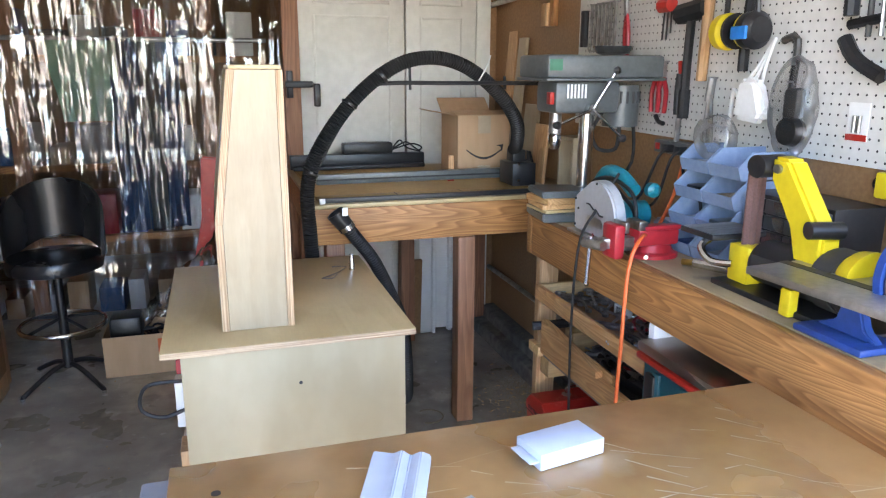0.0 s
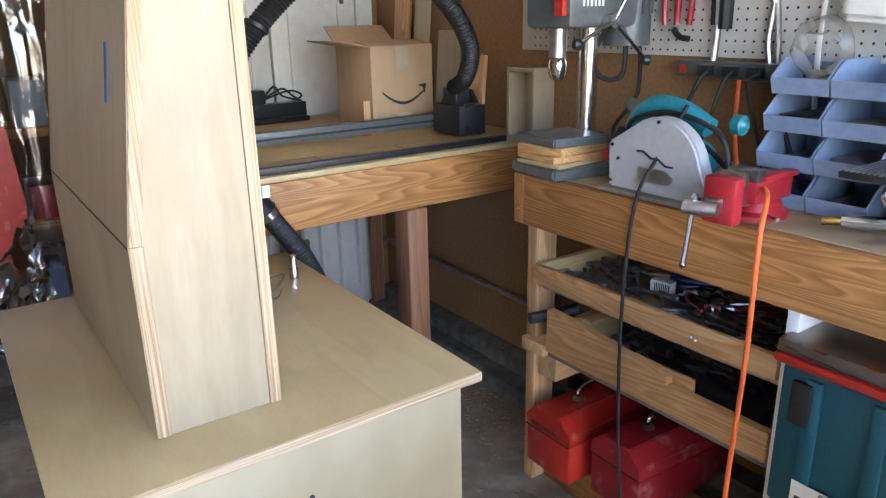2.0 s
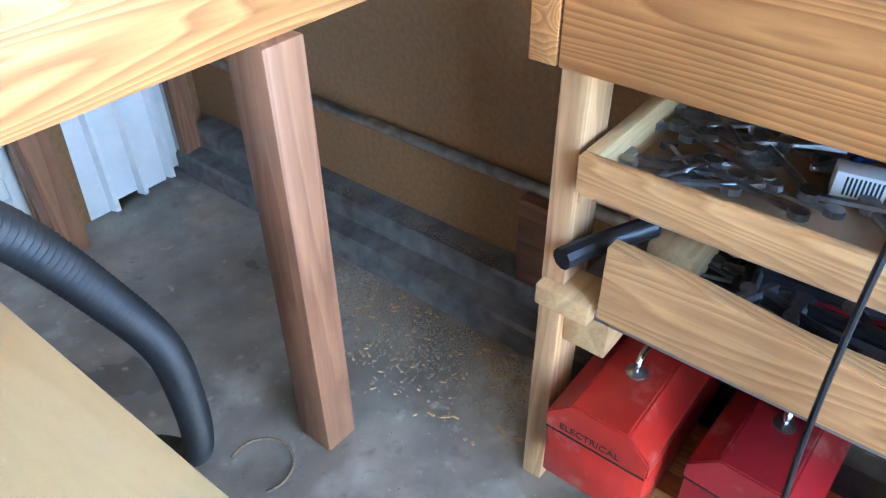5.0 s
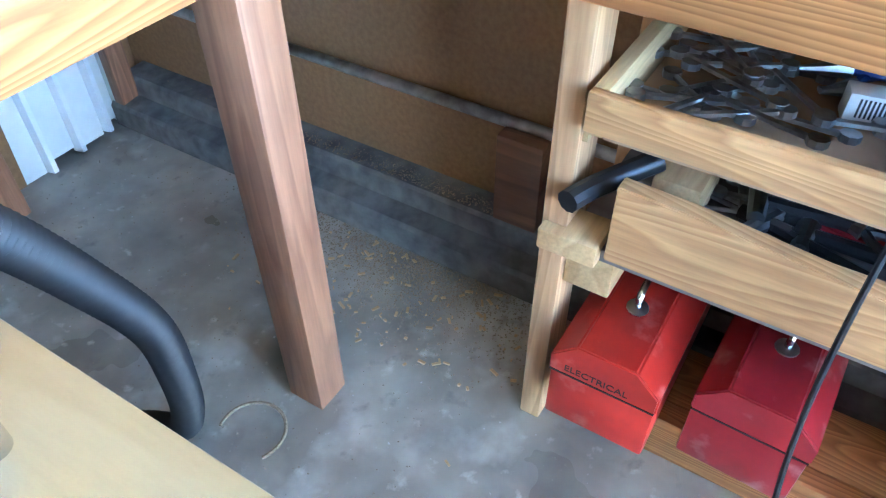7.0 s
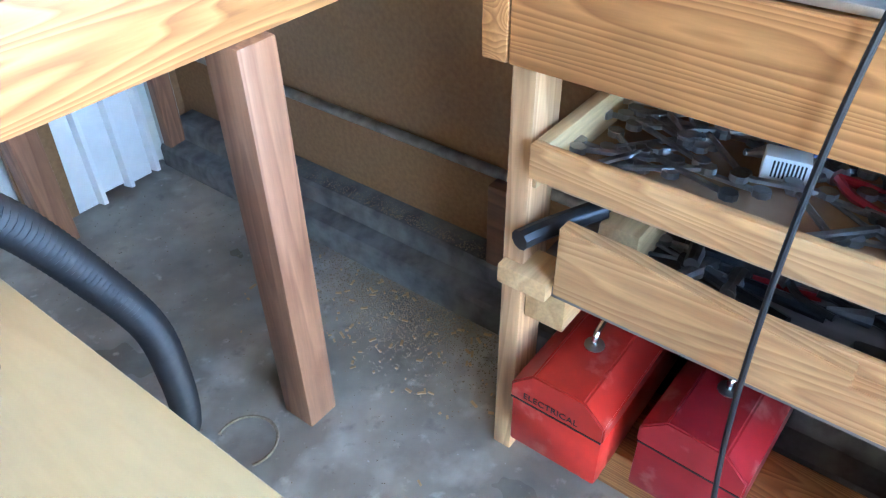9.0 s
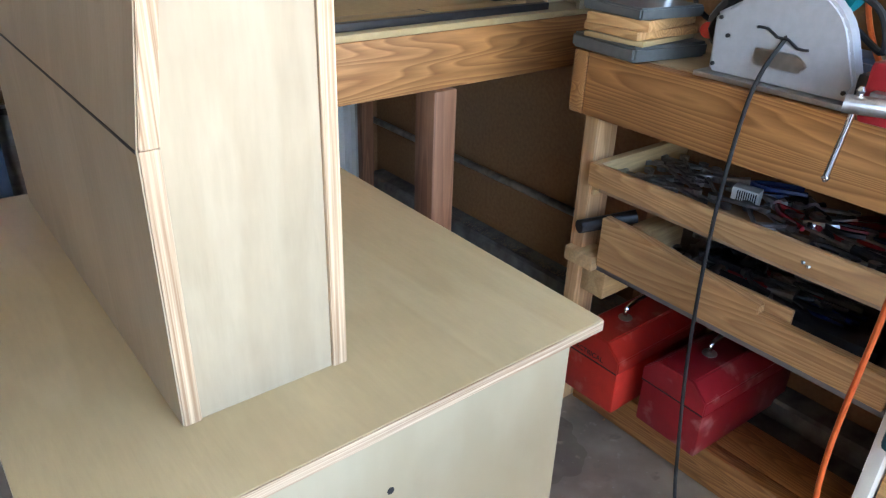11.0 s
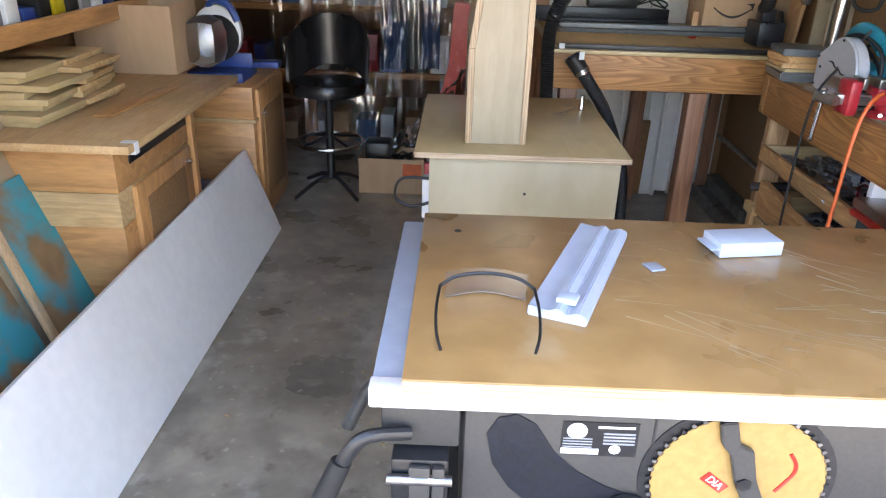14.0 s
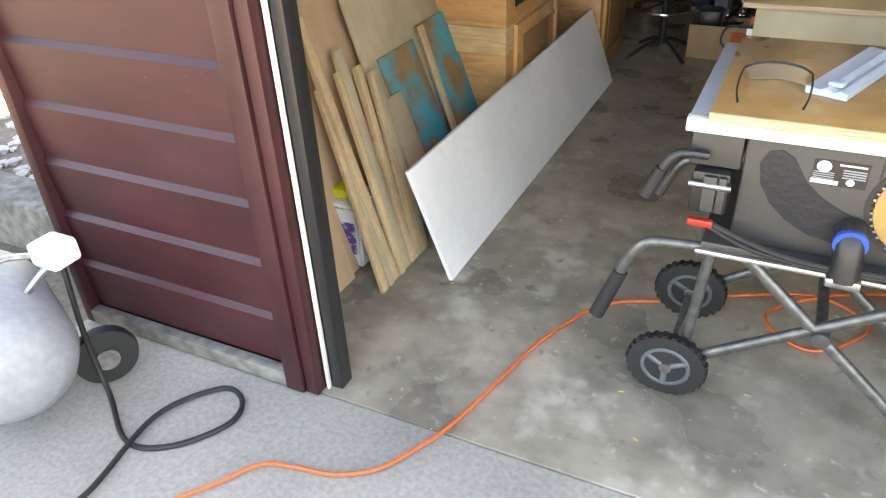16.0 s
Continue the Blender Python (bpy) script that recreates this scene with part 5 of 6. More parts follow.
# parts bins
lay(-0.05, 1)
rack = thing("parts_bins", (1.5, 1.93, .957), "blue-grey open fronted parts bins on the bench", "bins")
for r in range(4):
    for c in range(2):
        y0, z0 = 1.802 + c * .13, .958 + r * .078
        x0 = 1.4 + r * .012
        b = part("bin", slab([(x0, z0), (x0 - .012, z0 + .035), (x0 + .03, z0 + .073), (x0 + .19, z0 + .073), (x0 + .19, z0)], "y", y0, y0 + .003), binblue, rack)
        part("cheek", slab([(x0, z0), (x0 - .012, z0 + .035), (x0 + .03, z0 + .073), (x0 + .19, z0 + .073), (x0 + .19, z0)], "y", y0 + .122, y0 + .125), binblue, b)
        part("bottom", bx(x0, x0 + .19, y0 + .003, y0 + .122, z0, z0 + .004, 0), binblue, b)
        part("lip", slab([(x0, z0), (x0 - .012, z0 + .035), (x0 - .009, z0 + .035), (x0 + .003, z0)], "y", y0 + .003, y0 + .122), binblue, b)
        part("back", bx(x0 + .186, x0 + .19, y0 + .003, y0 + .122, z0, z0 + .073, 0), binblue, b)
        part("content", bx(x0 + .02, x0 + .17, y0 + .015, y0 + .11, z0 + .005, z0 + .02 + .008 * ((r * 2 + c) % 3), .006), (steel, blue, greyp, steel, dust, blackp, steel, midgrey)[r * 2 + c], b)
bagm = nb()
bmesh.ops.create_icosphere(bagm, subdivisions=3, radius=.06, matrix=Matrix.Translation((1.49, 1.99, 1.29)))
for v in bagm.verts:
    v.co += Vector((.012, .02, .015)) * noise.noise(v.co * 35) + Vector((0, 0, .01)) * noise.noise(v.co * 80)
solo("parts_bag", bagm, bag_clear, "crumpled clear bag of fittings on the bins", "bag")
du = thing("drawer_cabinet", (1.5, 1.65, .957), "dark cabinet of small clear plastic drawers", "cabinet")
part("case", bx(1.45, 1.6, 1.5, 1.79, .958, 1.17, .003), blackp, du)
for r in range(5):
    for c in range(4):
        part("drawer", bx(1.442, 1.452, 1.507 + c * .07, 1.572 + c * .07, .965 + r * .04, 1.0 + r * .04, .003), frost, du)
solo("plastic_dish", slab([(1.52, 2.12), (1.62, 2.1), (1.63, 2.3), (1.53, 2.33)], "z", .958, .99, .01), binblue, "blue-grey plastic dish lying on the bench", "dish")
lay()
ag = thing("air_tool", (1.33, 1.72, .957), "chrome air tool lying on the bench", "tool")
part("body", tb([(1.28, 1.82, .975), (1.31, 1.76, .976), (1.34, 1.7, .976)], .014, 10, 4), chrome, ag)
part("nozzle", rd((1.34, 1.7, .976), (1.37, 1.63, .97), .008), blackp, ag)
part("fitting", rd((1.28, 1.82, .975), (1.265, 1.85, .972), .009), surf("brass", (.6, .4, .12), None, .35, 30, metal=1.0), ag)

lay(0.0, 1, 0.06, 1, 0.115, 0.88)
bs = thing("belt_disc_sander", (1.32, 1.4, .957), "yellow belt and disc sander on the bench", "sander")
part("plinth", bx(1.24, 1.44, 1.2, 1.64, .958, .975, .004), blackp, bs)
part("belt_post", bx(1.27, 1.33, 1.55, 1.62, .975, 1.08, .006), yellow, bs)
arm = slab([(1.53, 1.33), (1.48, 1.325), (1.36, 1.15), (1.36, 1.05), (1.43, 1.05), (1.46, 1.16), (1.53, 1.27)], "x", 1.29, 1.345, .008)
part("belt_arm", arm, yellow, bs, "yellow arm")
part("arm_bolt", rd((1.283, 1.505, 1.3), (1.292, 1.505, 1.3), .012), steel, bs)
part("roller", rd((1.27, 1.555, 1.3), (1.34, 1.555, 1.3), .03, None, 24), blackp, bs)
part("sanding_belt", tb([(1.305, 1.585, 1.3), (1.305, 1.588, 1.2), (1.305, 1.588, 1.05)], .011, 8, 4), belt, bs)
part("belt_strip", bx(1.28, 1.33, 1.584, 1.592, 1.03, 1.31, .002), belt, bs)
part("motor", rd((1.33, 1.55, 1.04), (1.33, 1.3, 1.04), .06, None, 28), blackp, bs)
part("motor_label", bx(1.262, 1.2645, 1.42, 1.53, 1.03, 1.07, 0), darkgrey, bs)
part("disc_shroud", lathe([(.05, 0), (.066, .02), (.07, .05), (.06, .055)], (1.34, 1.32, 1.07), 36, "y"), yellow, bs)
part("disc_case", lathe([(.078, 0), (.078, .05)], (1.34, 1.36, 1.05), 32, "y"), darkgrey, bs)
part("sanding_disc", lathe([(.115, 0), (.115, .012)], (1.36, 1.16, 1.12), 48, "y"), sand, bs)
part("disc_rim", lathe([(.122, 0), (.122, .016)], (1.36, 1.18, 1.12), 48, "y"), blue, bs)
part("belt_table", bx(1.22, 1.38, 1.62, 1.75, 1.085, 1.1, .003), blackp, bs)
for i in range(12):
    part("table_groove", bx(1.225, 1.375, 1.627 + i * .01, 1.631 + i * .01, 1.1, 1.1025, 0), alu, bs)
part("table_bracket", tb([(1.25, 1.66, 1.085), (1.22, 1.66, 1.06), (1.22, 1.62, 1.03), (1.25, 1.58, 1.03)], .01, 8, 4), chrome, bs)
part("tension_knob", rd((1.27, 1.38, 1.17), (1.34, 1.36, 1.17), .022), blackp, bs)
part("rest_table", turned(bx(1.16, 1.42, 1.06, 1.42, 1.065, 1.085, .004), 4, (1.3, 1.2, 1.07)), alu, bs, "ridged aluminium rest table")
part("rest_slot", turned(bx(1.25, 1.275, 1.062, 1.418, 1.0852, 1.087, 0), 4, (1.3, 1.2, 1.07)), darkgrey, bs)
part("rest_bracket", slab([(1.3, .975), (1.15, .975), (1.18, 1.0), (1.2, 1.064), (1.235, 1.064), (1.25, 1.0)], "x", 1.235, 1.26, .004), blue, bs, "blue cast bracket")
part("bracket_foot", bx(1.19, 1.3, 1.14, 1.31, .958, .976, .006), blue, bs)
part("front_clip", bx(1.225, 1.25, 1.36, 1.39, .96, 1.03, .004), yellow, bs)

# wall fittings
lay(-0.08, 1, -0.04)
ps = thing("power_strip", (1.61, 2.25, 1.21), "grey power strip with plugs on the wall", "power strip")
part("case", bx(1.605, 1.655, 2.02, 2.46, 1.2, 1.242, .004), greyp, ps)
part("switch", bx(1.599, 1.606, 2.425, 2.445, 1.21, 1.232, .002), red, ps)
for i in range(5):
    part("plug", bx(1.575, 1.605, 2.06 + i * .07, 2.095 + i * .07, 1.208, 1.234, .004), blackp, ps)
for i, (y, ty, tz) in enumerate(((2.13, 2.02, .97), (2.2, 2.1, .97), (2.27, 2.35, 1.02), (2.34, 2.47, 1.0))):
    solo("mains_cable", tb([(1.575, y, 1.22), (1.55, y + .01, 1.19), (1.53, (y + ty) / 2, 1.06), (1.5, ty, tz)], .005, 8, 6), rubber, "black cable from the power strip", "cable", "cables of the power strip")
jb = thing("switch_box", (1.63, 1.5, 1.2), "yellow electrical box on the wall", "box")
part("box", bx(1.6, 1.655, 1.43, 1.56, 1.19, 1.25, .006), yellow, jb)
part("lever", rd((1.594, 1.5, 1.22), (1.602, 1.5, 1.22), .009), blackp, jb)
part("bushing", rd((1.625, 1.56, 1.22), (1.625, 1.575, 1.22), .014), blackp, jb)


def hung(name, label, cat, pieces):
    y0, z0 = pieces[0][1][0]
    t = thing(name, (1.63, y0, z0), label, cat, "tools on the pegboard")
    for nm, pts, r, m_ in pieces:
        part(nm, tb([(1.622, y, z) for y, z in pts], r, 8, 3), m_, t)
    part("peg_hook", rd((1.612, y0, z0), (1.641, y0, z0), .003), steel, t)
    return t


for y in (2.5, 2.46):
    hung("pliers", "pliers with red handles hanging on the pegboard", "pliers", [("jaw", [(y, 1.5), (y, 1.44)], .01, steel), ("handle", [(y, 1.45), (y + .022, 1.4), (y + .02, 1.33)], .008, vise_red), ("handle", [(y, 1.45), (y - .022, 1.4), (y - .018, 1.33)], .008, vise_red)])
hung("shears", "black handled shears hanging on the pegboard", "shears", [("blade", [(2.355, 1.33), (2.36, 1.22)], .009, steel), ("handle", [(2.355, 1.46), (2.36, 1.4), (2.357, 1.33)], .018, blackp), ("tip", [(2.37, 1.5), (2.36, 1.45)], .008, red)])
hung("mallet", "black rubber mallet hanging on the pegboard", "hammer", [("head", [(2.39, 1.645), (2.25, 1.66)], .032, rubber), ("handle", [(2.33, 1.64), (2.335, 1.5), (2.335, 1.33)], .014, blackp), ("grip", [(2.335, 1.41), (2.335, 1.32)], .018, rubber)])
hung("wooden_bar", "wooden hammer shaft hanging on the pegboard", "bar", [("shaft", [(2.24, 1.8), (2.25, 1.6), (2.255, 1.44)], .017, pine_z)])
hung("locking_pliers", "steel locking pliers hanging on the pegboard", "pliers", [("jaw", [(2.2, 1.45), (2.21, 1.38)], .013, steel), ("handle", [(2.205, 1.4), (2.19, 1.3), (2.185, 1.24)], .008, steel), ("handle", [(2.205, 1.4), (2.215, 1.3), (2.205, 1.24)], .008, steel)])
hung("hex_keys", "red holder of hex keys on the pegboard", "keys", [("holder", [(2.5, 1.68), (2.44, 1.68)], .024, red), ("key", [(2.48, 1.66), (2.485, 1.57)], .003, ink), ("key", [(2.46, 1.66), (2.462, 1.57)], .003, ink), ("key", [(2.44, 1.66), (2.44, 1.59)], .003, ink)])
hung("snips", "red handled snips hanging on the pegboard", "snips", [("blade", [(2.73, 1.72), (2.72, 1.66)], .01, steel), ("handle", [(2.72, 1.67), (2.725, 1.6), (2.715, 1.52)], .008, vise_red), ("handle", [(2.72, 1.67), (2.7, 1.6), (2.705, 1.52)], .008, vise_red)])
for i in range(7):
    hung("spanner", "steel combination spanner hanging on the pegboard", "spanner", [("shaft", [(2.98 - i * .03, 1.72), (2.98 - i * .03, 1.56)], .006, steel), ("ring", [(2.985 - i * .03, 1.555), (2.975 - i * .03, 1.545)], .011, chrome)])
hung("file", "black handled brush hanging on the pegboard", "brush", [("handle", [(3.04, 1.7), (3.04, 1.56)], .016, blackp)])
hung("square_tool", "dark bent steel tool hanging on the pegboard", "tool", [("shaft", [(1.92, 1.55), (1.87, 1.55), (1.875, 1.4), (1.88, 1.32)], .01, darkgrey)])
hung("hammer", "black grip hammer hanging on the pegboard", "hammer", [("handle", [(2.06, 1.7), (2.07, 1.56), (2.07, 1.47)], .015, rubber)])
hung("bracket_hook", "small black hook cluster on the pegboard", "hook", [("bar", [(2.49, 1.32), (2.47, 1.3), (2.44, 1.295)], .008, blackp)])
hung("caulking_gun", "black and steel clamp hanging on the pegboard", "clamp", [("bar", [(1.72, 1.85), (1.71, 1.6)], .018, blackp), ("rod", [(1.66, 1.85), (1.655, 1.55)], .007, darkgrey), ("grip", [(1.72, 1.55), (1.68, 1.5), (1.6, 1.46)], .018, blackp), ("arm", [(1.71, 1.58), (1.62, 1.59)], .012, blackp), ("rod", [(1.63, 1.85), (1.62, 1.55)], .006, steel)])
em = thing("ear_defenders", (1.57, 2.05, 1.55), "yellow and black ear defenders with blue tape", "ear defenders")
for y, s in ((2.11, 1), (2.0, -1)):
    part("cup", lathe([(.03, -.03), (.05, -.02), (.052, .01), (.035, .03)], (1.59, y, 1.58), 24, "y"), (yellow if s > 0 else blackp), em)
    part("cushion", lathe([(.048, 0), (.05, .012)], (1.59, y - .03 * s, 1.58), 24, "y"), (blackp if s > 0 else yellow), em)
part("tape_patch", bx(1.535, 1.545, 1.97, 2.03, 1.555, 1.59, .003), surf("bright_blue_tape", (.01, .2, .6), None, .5, 30, bump=0), em)
part("headband", tb([(1.59, 2.12, 1.62), (1.58, 2.1, 1.72), (1.58, 2.05, 1.76), (1.58, 2.0, 1.72), (1.59, 1.99, 1.62)], .008, 8, 5), blackp, em)
dm = thing("dust_mask", (1.58, 1.97, 1.35), "white moulded dust mask hanging by its straps", "mask")
part("filter", slab([(2.03, 1.34), (1.92, 1.33), (1.905, 1.36), (1.935, 1.44), (1.955, 1.455), (2.0, 1.455), (2.015, 1.44)], "x", 1.56, 1.605, .015), paper, dm)
for k in range(3):
    part("strap", tb([(1.6, 2.02 - k * .03, 1.44), (1.62, 1.99 - k * .01, 1.5), (1.64, 1.97, 1.56)], .005, 6, 4), paper, dm)
part("strap", tb([(1.6, 2.03, 1.36), (1.6, 2.07, 1.42), (1.6, 2.08, 1.3), (1.58, 2.06, 1.15)], .006, 6, 4), paper, dm)
bg = nb()
bmesh.ops.create_icosphere(bg, subdivisions=4, radius=1, matrix=Matrix.Translation((1.585, 1.82, 1.38)) @ Matrix.Diagonal((.04, .075, .13, 1)))
for v in bg.verts:
    v.co += Vector((.02, .012, .01)) * noise.noise(v.co * 28)
mb = thing("bagged_respirator", (1.585, 1.82, 1.25), "black respirator in a crumpled clear bag", "respirator")
part("bag", bg, bag_clear, mb)
part("filter", lathe([(.035, -.02), (.04, 0), (.03, .02)], (1.59, 1.82, 1.32), 20, "x"), blackp, mb)
part("body", bx(1.575, 1.61, 1.8, 1.85, 1.35, 1.43, .012), darkgrey, mb)
bt = thing("bit_pack", (1.635, 1.66, 1.32), "small blister pack of tool bits on a hook", "packet")
part("card", bx(1.634, 1.637, 1.63, 1.69, 1.31, 1.4, 0), paper, bt)
part("stripe", bx(1.632, 1.6335, 1.63, 1.69, 1.31, 1.325, 0), red, bt)
part("bit", rd((1.628, 1.665, 1.33), (1.628, 1.665, 1.37), .005), steel, bt)
part("bit", rd((1.628, 1.65, 1.33), (1.628, 1.65, 1.37), .005), steel, bt)
rk = thing("socket_rail", (1.63, 1.53, 1.3), "black perforated socket rail on the pegboard", "rail")
part("plate", bx(1.625, 1.638, 1.48, 1.56, 1.31, 1.43, .004), blackp, rk)
for i in range(12):
    part("hole", rd((1.6242, 1.5 + (i % 3) * .02, 1.325 + (i // 3) * .028), (1.6252, 1.5 + (i % 3) * .02, 1.325 + (i // 3) * .028), .005, None, 10), midgrey, rk)
hn = thing("plastic_bins", (1.6, 1.5, 1.46), "pink tinted clear bins hanging on the pegboard", "bins")
for k in range(3):
    part("bin", bx(1.58, 1.636, 1.44, 1.56, 1.45 + k * .07, 1.49 + k * .07, .008), frost, hn)
    part("content", bx(1.6, 1.63, 1.46, 1.54, 1.456 + k * .07, 1.475 + k * .07, .004), vise_red, hn)
lay(0, 1, 0.03)
dr = thing("hanging_tray", (1.5, 2.75, 1.53), "shallow steel bowl on the drill press", "bowl")
part("bowl", lathe([(.03, 0), (.055, .006), (.07, .03), (.066, .03), (.05, .01), (.02, .006)], (1.42, 2.52, 1.521), 28), chrome, dr)

# wood leaning and hanging at the back of the wall
lay(-0.085, 1, 0.206, 0.93)
for i, (y, x, L, w, m_) in enumerate(((3.95, 1.6, .5, .12, pine_z), (3.75, 1.58, .4, .1, ply_z), (3.55, 1.57, .34, .16, ply_z), (3.35, 1.55, .26, .14, pine_z))):
    solo("board_offcut", turned(bx(x, x + .016, y - w, y, .973, .973 + L + .25 * (i < 2), .002), 5, (x, y, .973), "Y"), m_, "pale offcut leaning at the wall on the table", "board", "offcuts at the wall")
sh = thing("small_shelf_box", (1.6, 3.05, .973), "open pale plywood box standing on the table", "box")
for a in ((1.56, 1.65, 3.05, 3.065, .973, 1.2), (1.56, 1.65, 2.92, 2.935, .973, 1.2), (1.56, 1.65, 2.936, 3.049, 1.185, 1.2), (1.635, 1.65, 2.936, 3.049, .973, 1.184)):
    part("panel", bx(*a, .001), ply_z, sh)
struct("pipe_wall", rd((1.625, 3.1, 1.83), (1.625, 4.28, 1.8), .014), steel, "grey conduit pipe high on the wall")
hb = thing("hanging_block", (1.63, 3.45, 1.65), "pale wooden block hanging on the wall", "block")
part("block", bx(1.62, 1.655, 3.38, 3.45, 1.66, 1.76, .004), pine_z, hb)
part("batten", bx(1.63, 1.656, 3.33, 3.375, 1.66, 2.3, .003), fir_z, hb)

# vacuum hose, boom and nozzle
lay(0, 1, 0, 1, 0.04, 0.95)
vh = thing("vacuum_hose", (.8, 2.9, .9), "black ribbed vacuum hose arching over the router", "hose")
part("tube", tb([(.405, 2.905, .62), (.395, 2.9, .85), (.39, 2.9, 1.05), (.43, 2.88, 1.2), (.55, 2.86, 1.38), (.7, 2.85, 1.51), (.84, 2.85, 1.55), (.98, 2.86, 1.52), (1.12, 2.88, 1.42), (1.22, 2.92, 1.3), (1.26, 3.0, 1.2), (1.29, 3.1, 1.16)], .024, 16, 8, .004, .01), rubber, vh)
for p, q in (((.4, 2.88, 1.12), (.405, 2.88, 1.127)), ((.545, 2.86, 1.375), (.55, 2.86, 1.382)), ((.66, 2.85, 1.478), (.667, 2.85, 1.484))):
    part("clip", rd(p, q, .032), blackp, vh)
part("tie", tb([(1.03, 2.84, 1.46), (1.06, 2.83, 1.52), (1.08, 2.85, 1.56)], .003, 6, 3), paper, vh)
bo = thing("hose_boom", (.8, 2.8, 1.4), "black tube boom carrying the hose", "boom")
part("tube", tb([(.4, 2.93, .985), (.42, 2.92, 1.1), (.52, 2.9, 1.3), (.63, 2.87, 1.435), (.7, 2.86, 1.455), (.9, 2.84, 1.455), (1.2, 2.8, 1.455), (1.5, 2.76, 1.45)], .008, 8, 6), blackp, bo)
for x in (.77, 1.14):
    part("hanger", rd((x, 2.85, 1.43), (x, 2.855, 1.52 if x < 1 else 1.48), .005), blackp, bo)
lay()
vn = thing("vacuum_nozzle", (.6, 2.9, 0), "black ribbed hose with open cuff hanging to the floor", "hose")
part("tube", tb([(.522, 2.84, .905), (.57, 2.86, .84), (.63, 2.88, .755), (.69, 2.9, .63), (.745, 2.92, .49), (.772, 2.96, .34), (.79, 3.01, .19), (.8, 3.08, .07), (.77, 3.18, .034), (.68, 3.26, .032)], .022, 16, 8, .004, .01), rubber, vn)
cuff = lathe([(.031, 0), (.035, .075), (.03, .075), (.028, .01)], (0, 0, 0), 20)
cuff.transform(Matrix.Translation((.524, 2.84, .9)) @ Matrix.Rotation(radians(-36), 4, "Y"))
part("cuff", cuff, blackp, vn)
part("clamp_band", rd((.516, 2.84, .913), (.526, 2.84, .898), .034), chrome, vn)
part("tag", bx(.5, .52, 2.8, 2.803, .955, .985, 0), paper, vn)
lay(0.024, 0.946, -0.229)
bk2 = thing("wall_bracket", (.5, 3.9, 1.35), "black swivel arm on the timber post", "bracket")
part("arm", bx(.42, .56, 4.13, 4.16, 1.38, 1.41, .004), blackp, bk2)
part("plate", bx(.56, .59, 4.08, 4.13, 1.29, 1.4, .004), blackp, bk2)
part("mount", bx(.43, .46, 4.155, 4.199, 1.33, 1.46, .003), blackp, bk2)

# on the plywood cabinet
lay(0.056, 0.973, 0.189, 0.941, 0, 1.009)
so = thing("socket_bit", (.455, 2.6, .785), "chrome socket adapter standing on the plywood", "socket")
part("body", lathe([(.011, 0), (.011, .022), (.008, .026), (.008, .055)], (.46, 2.62, .7855), 18), chrome, so)
solo("bent_wire", tb([(.395, 2.665, .789), (.43, 2.66, .79), (.443, 2.644, .79), (.4, 2.58, .789), (.345, 2.525, .79), (.345, 2.512, .792), (.375, 2.515, .789), (.395, 2.54, .795)], .0022, 6, 5), steel, "bent steel wire lying on the plywood", "wire")

# floor litter
lay()
rng = random.Random(11)
lit = nb()
for k in range(260):
    if k < 120:
        x, y, s = rng.uniform(1.15, 1.42), rng.gauss(2.95, .18), rng.uniform(.002, .006)
    elif k < 200:
        x, y, s = rng.uniform(-.85, 1.1), rng.uniform(.3, 4.0), rng.uniform(.002, .006)
    else:
        x, y, s = rng.uniform(-.9, 1.0), rng.uniform(-.1, 1.8), rng.uniform(.001, .004)
    if -.12 < x < .52 and 1.97 < y < 2.82:
        continue
    g = bmesh.ops.create_cube(lit, size=1, matrix=Matrix.Translation((x, y, .0018)) @ Matrix.Rotation(rng.uniform(0, 6), 4, "Z") @ Matrix.Diagonal((s * rng.uniform(1, 4), s, .003, 1)))
solo("wood_chips", lit, pine_x, "wood chips and litter scattered on the floor", "litter", kind="stuff")
dst = nb()


def crumb(bm, x, y, z, s):
    a = rng.uniform(0, 6)
    p = [bm.verts.new((x + s * math.cos(a + k * 2.1), y + s * math.sin(a + k * 2.1), z)) for k in range(3)]
    t = bm.verts.new((x, y, z + s))
    for k in range(3):
        bm.faces.new((p[k], p[(k + 1) % 3], t))


for k in range(5200):
    y = rng.gauss(3.0, .2)
    x, s = 1.434 - abs(rng.gauss(0, .09)), rng.uniform(.001, .0032)
    if x > 1.08 and y > 2.64:
        crumb(dst, x, y, .0002, s)
for k in range(1500):
    x, y, s = rng.uniform(1.512, 1.57), rng.gauss(3.05, .3), rng.uniform(.001, .003)
    if 2.66 < y < 4.0:
        crumb(dst, x, y, .1315, s)
for k in range(500):
    crumb(dst, rng.uniform(.7, 1.4), rng.uniform(2.7, 3.95), .0002, rng.uniform(.001, .0025))
solo("sawdust", dst, dust, "sawdust gathered along the footing", "sawdust", kind="stuff")
solo("chalk_ring", tb([(.885 + .062 * math.cos(a * .15), 3.01 + .062 * math.sin(a * .15), .0005) for a in range(-14, 14)], .0035, 6, 2), dust, "pale ring mark on the concrete", "mark")

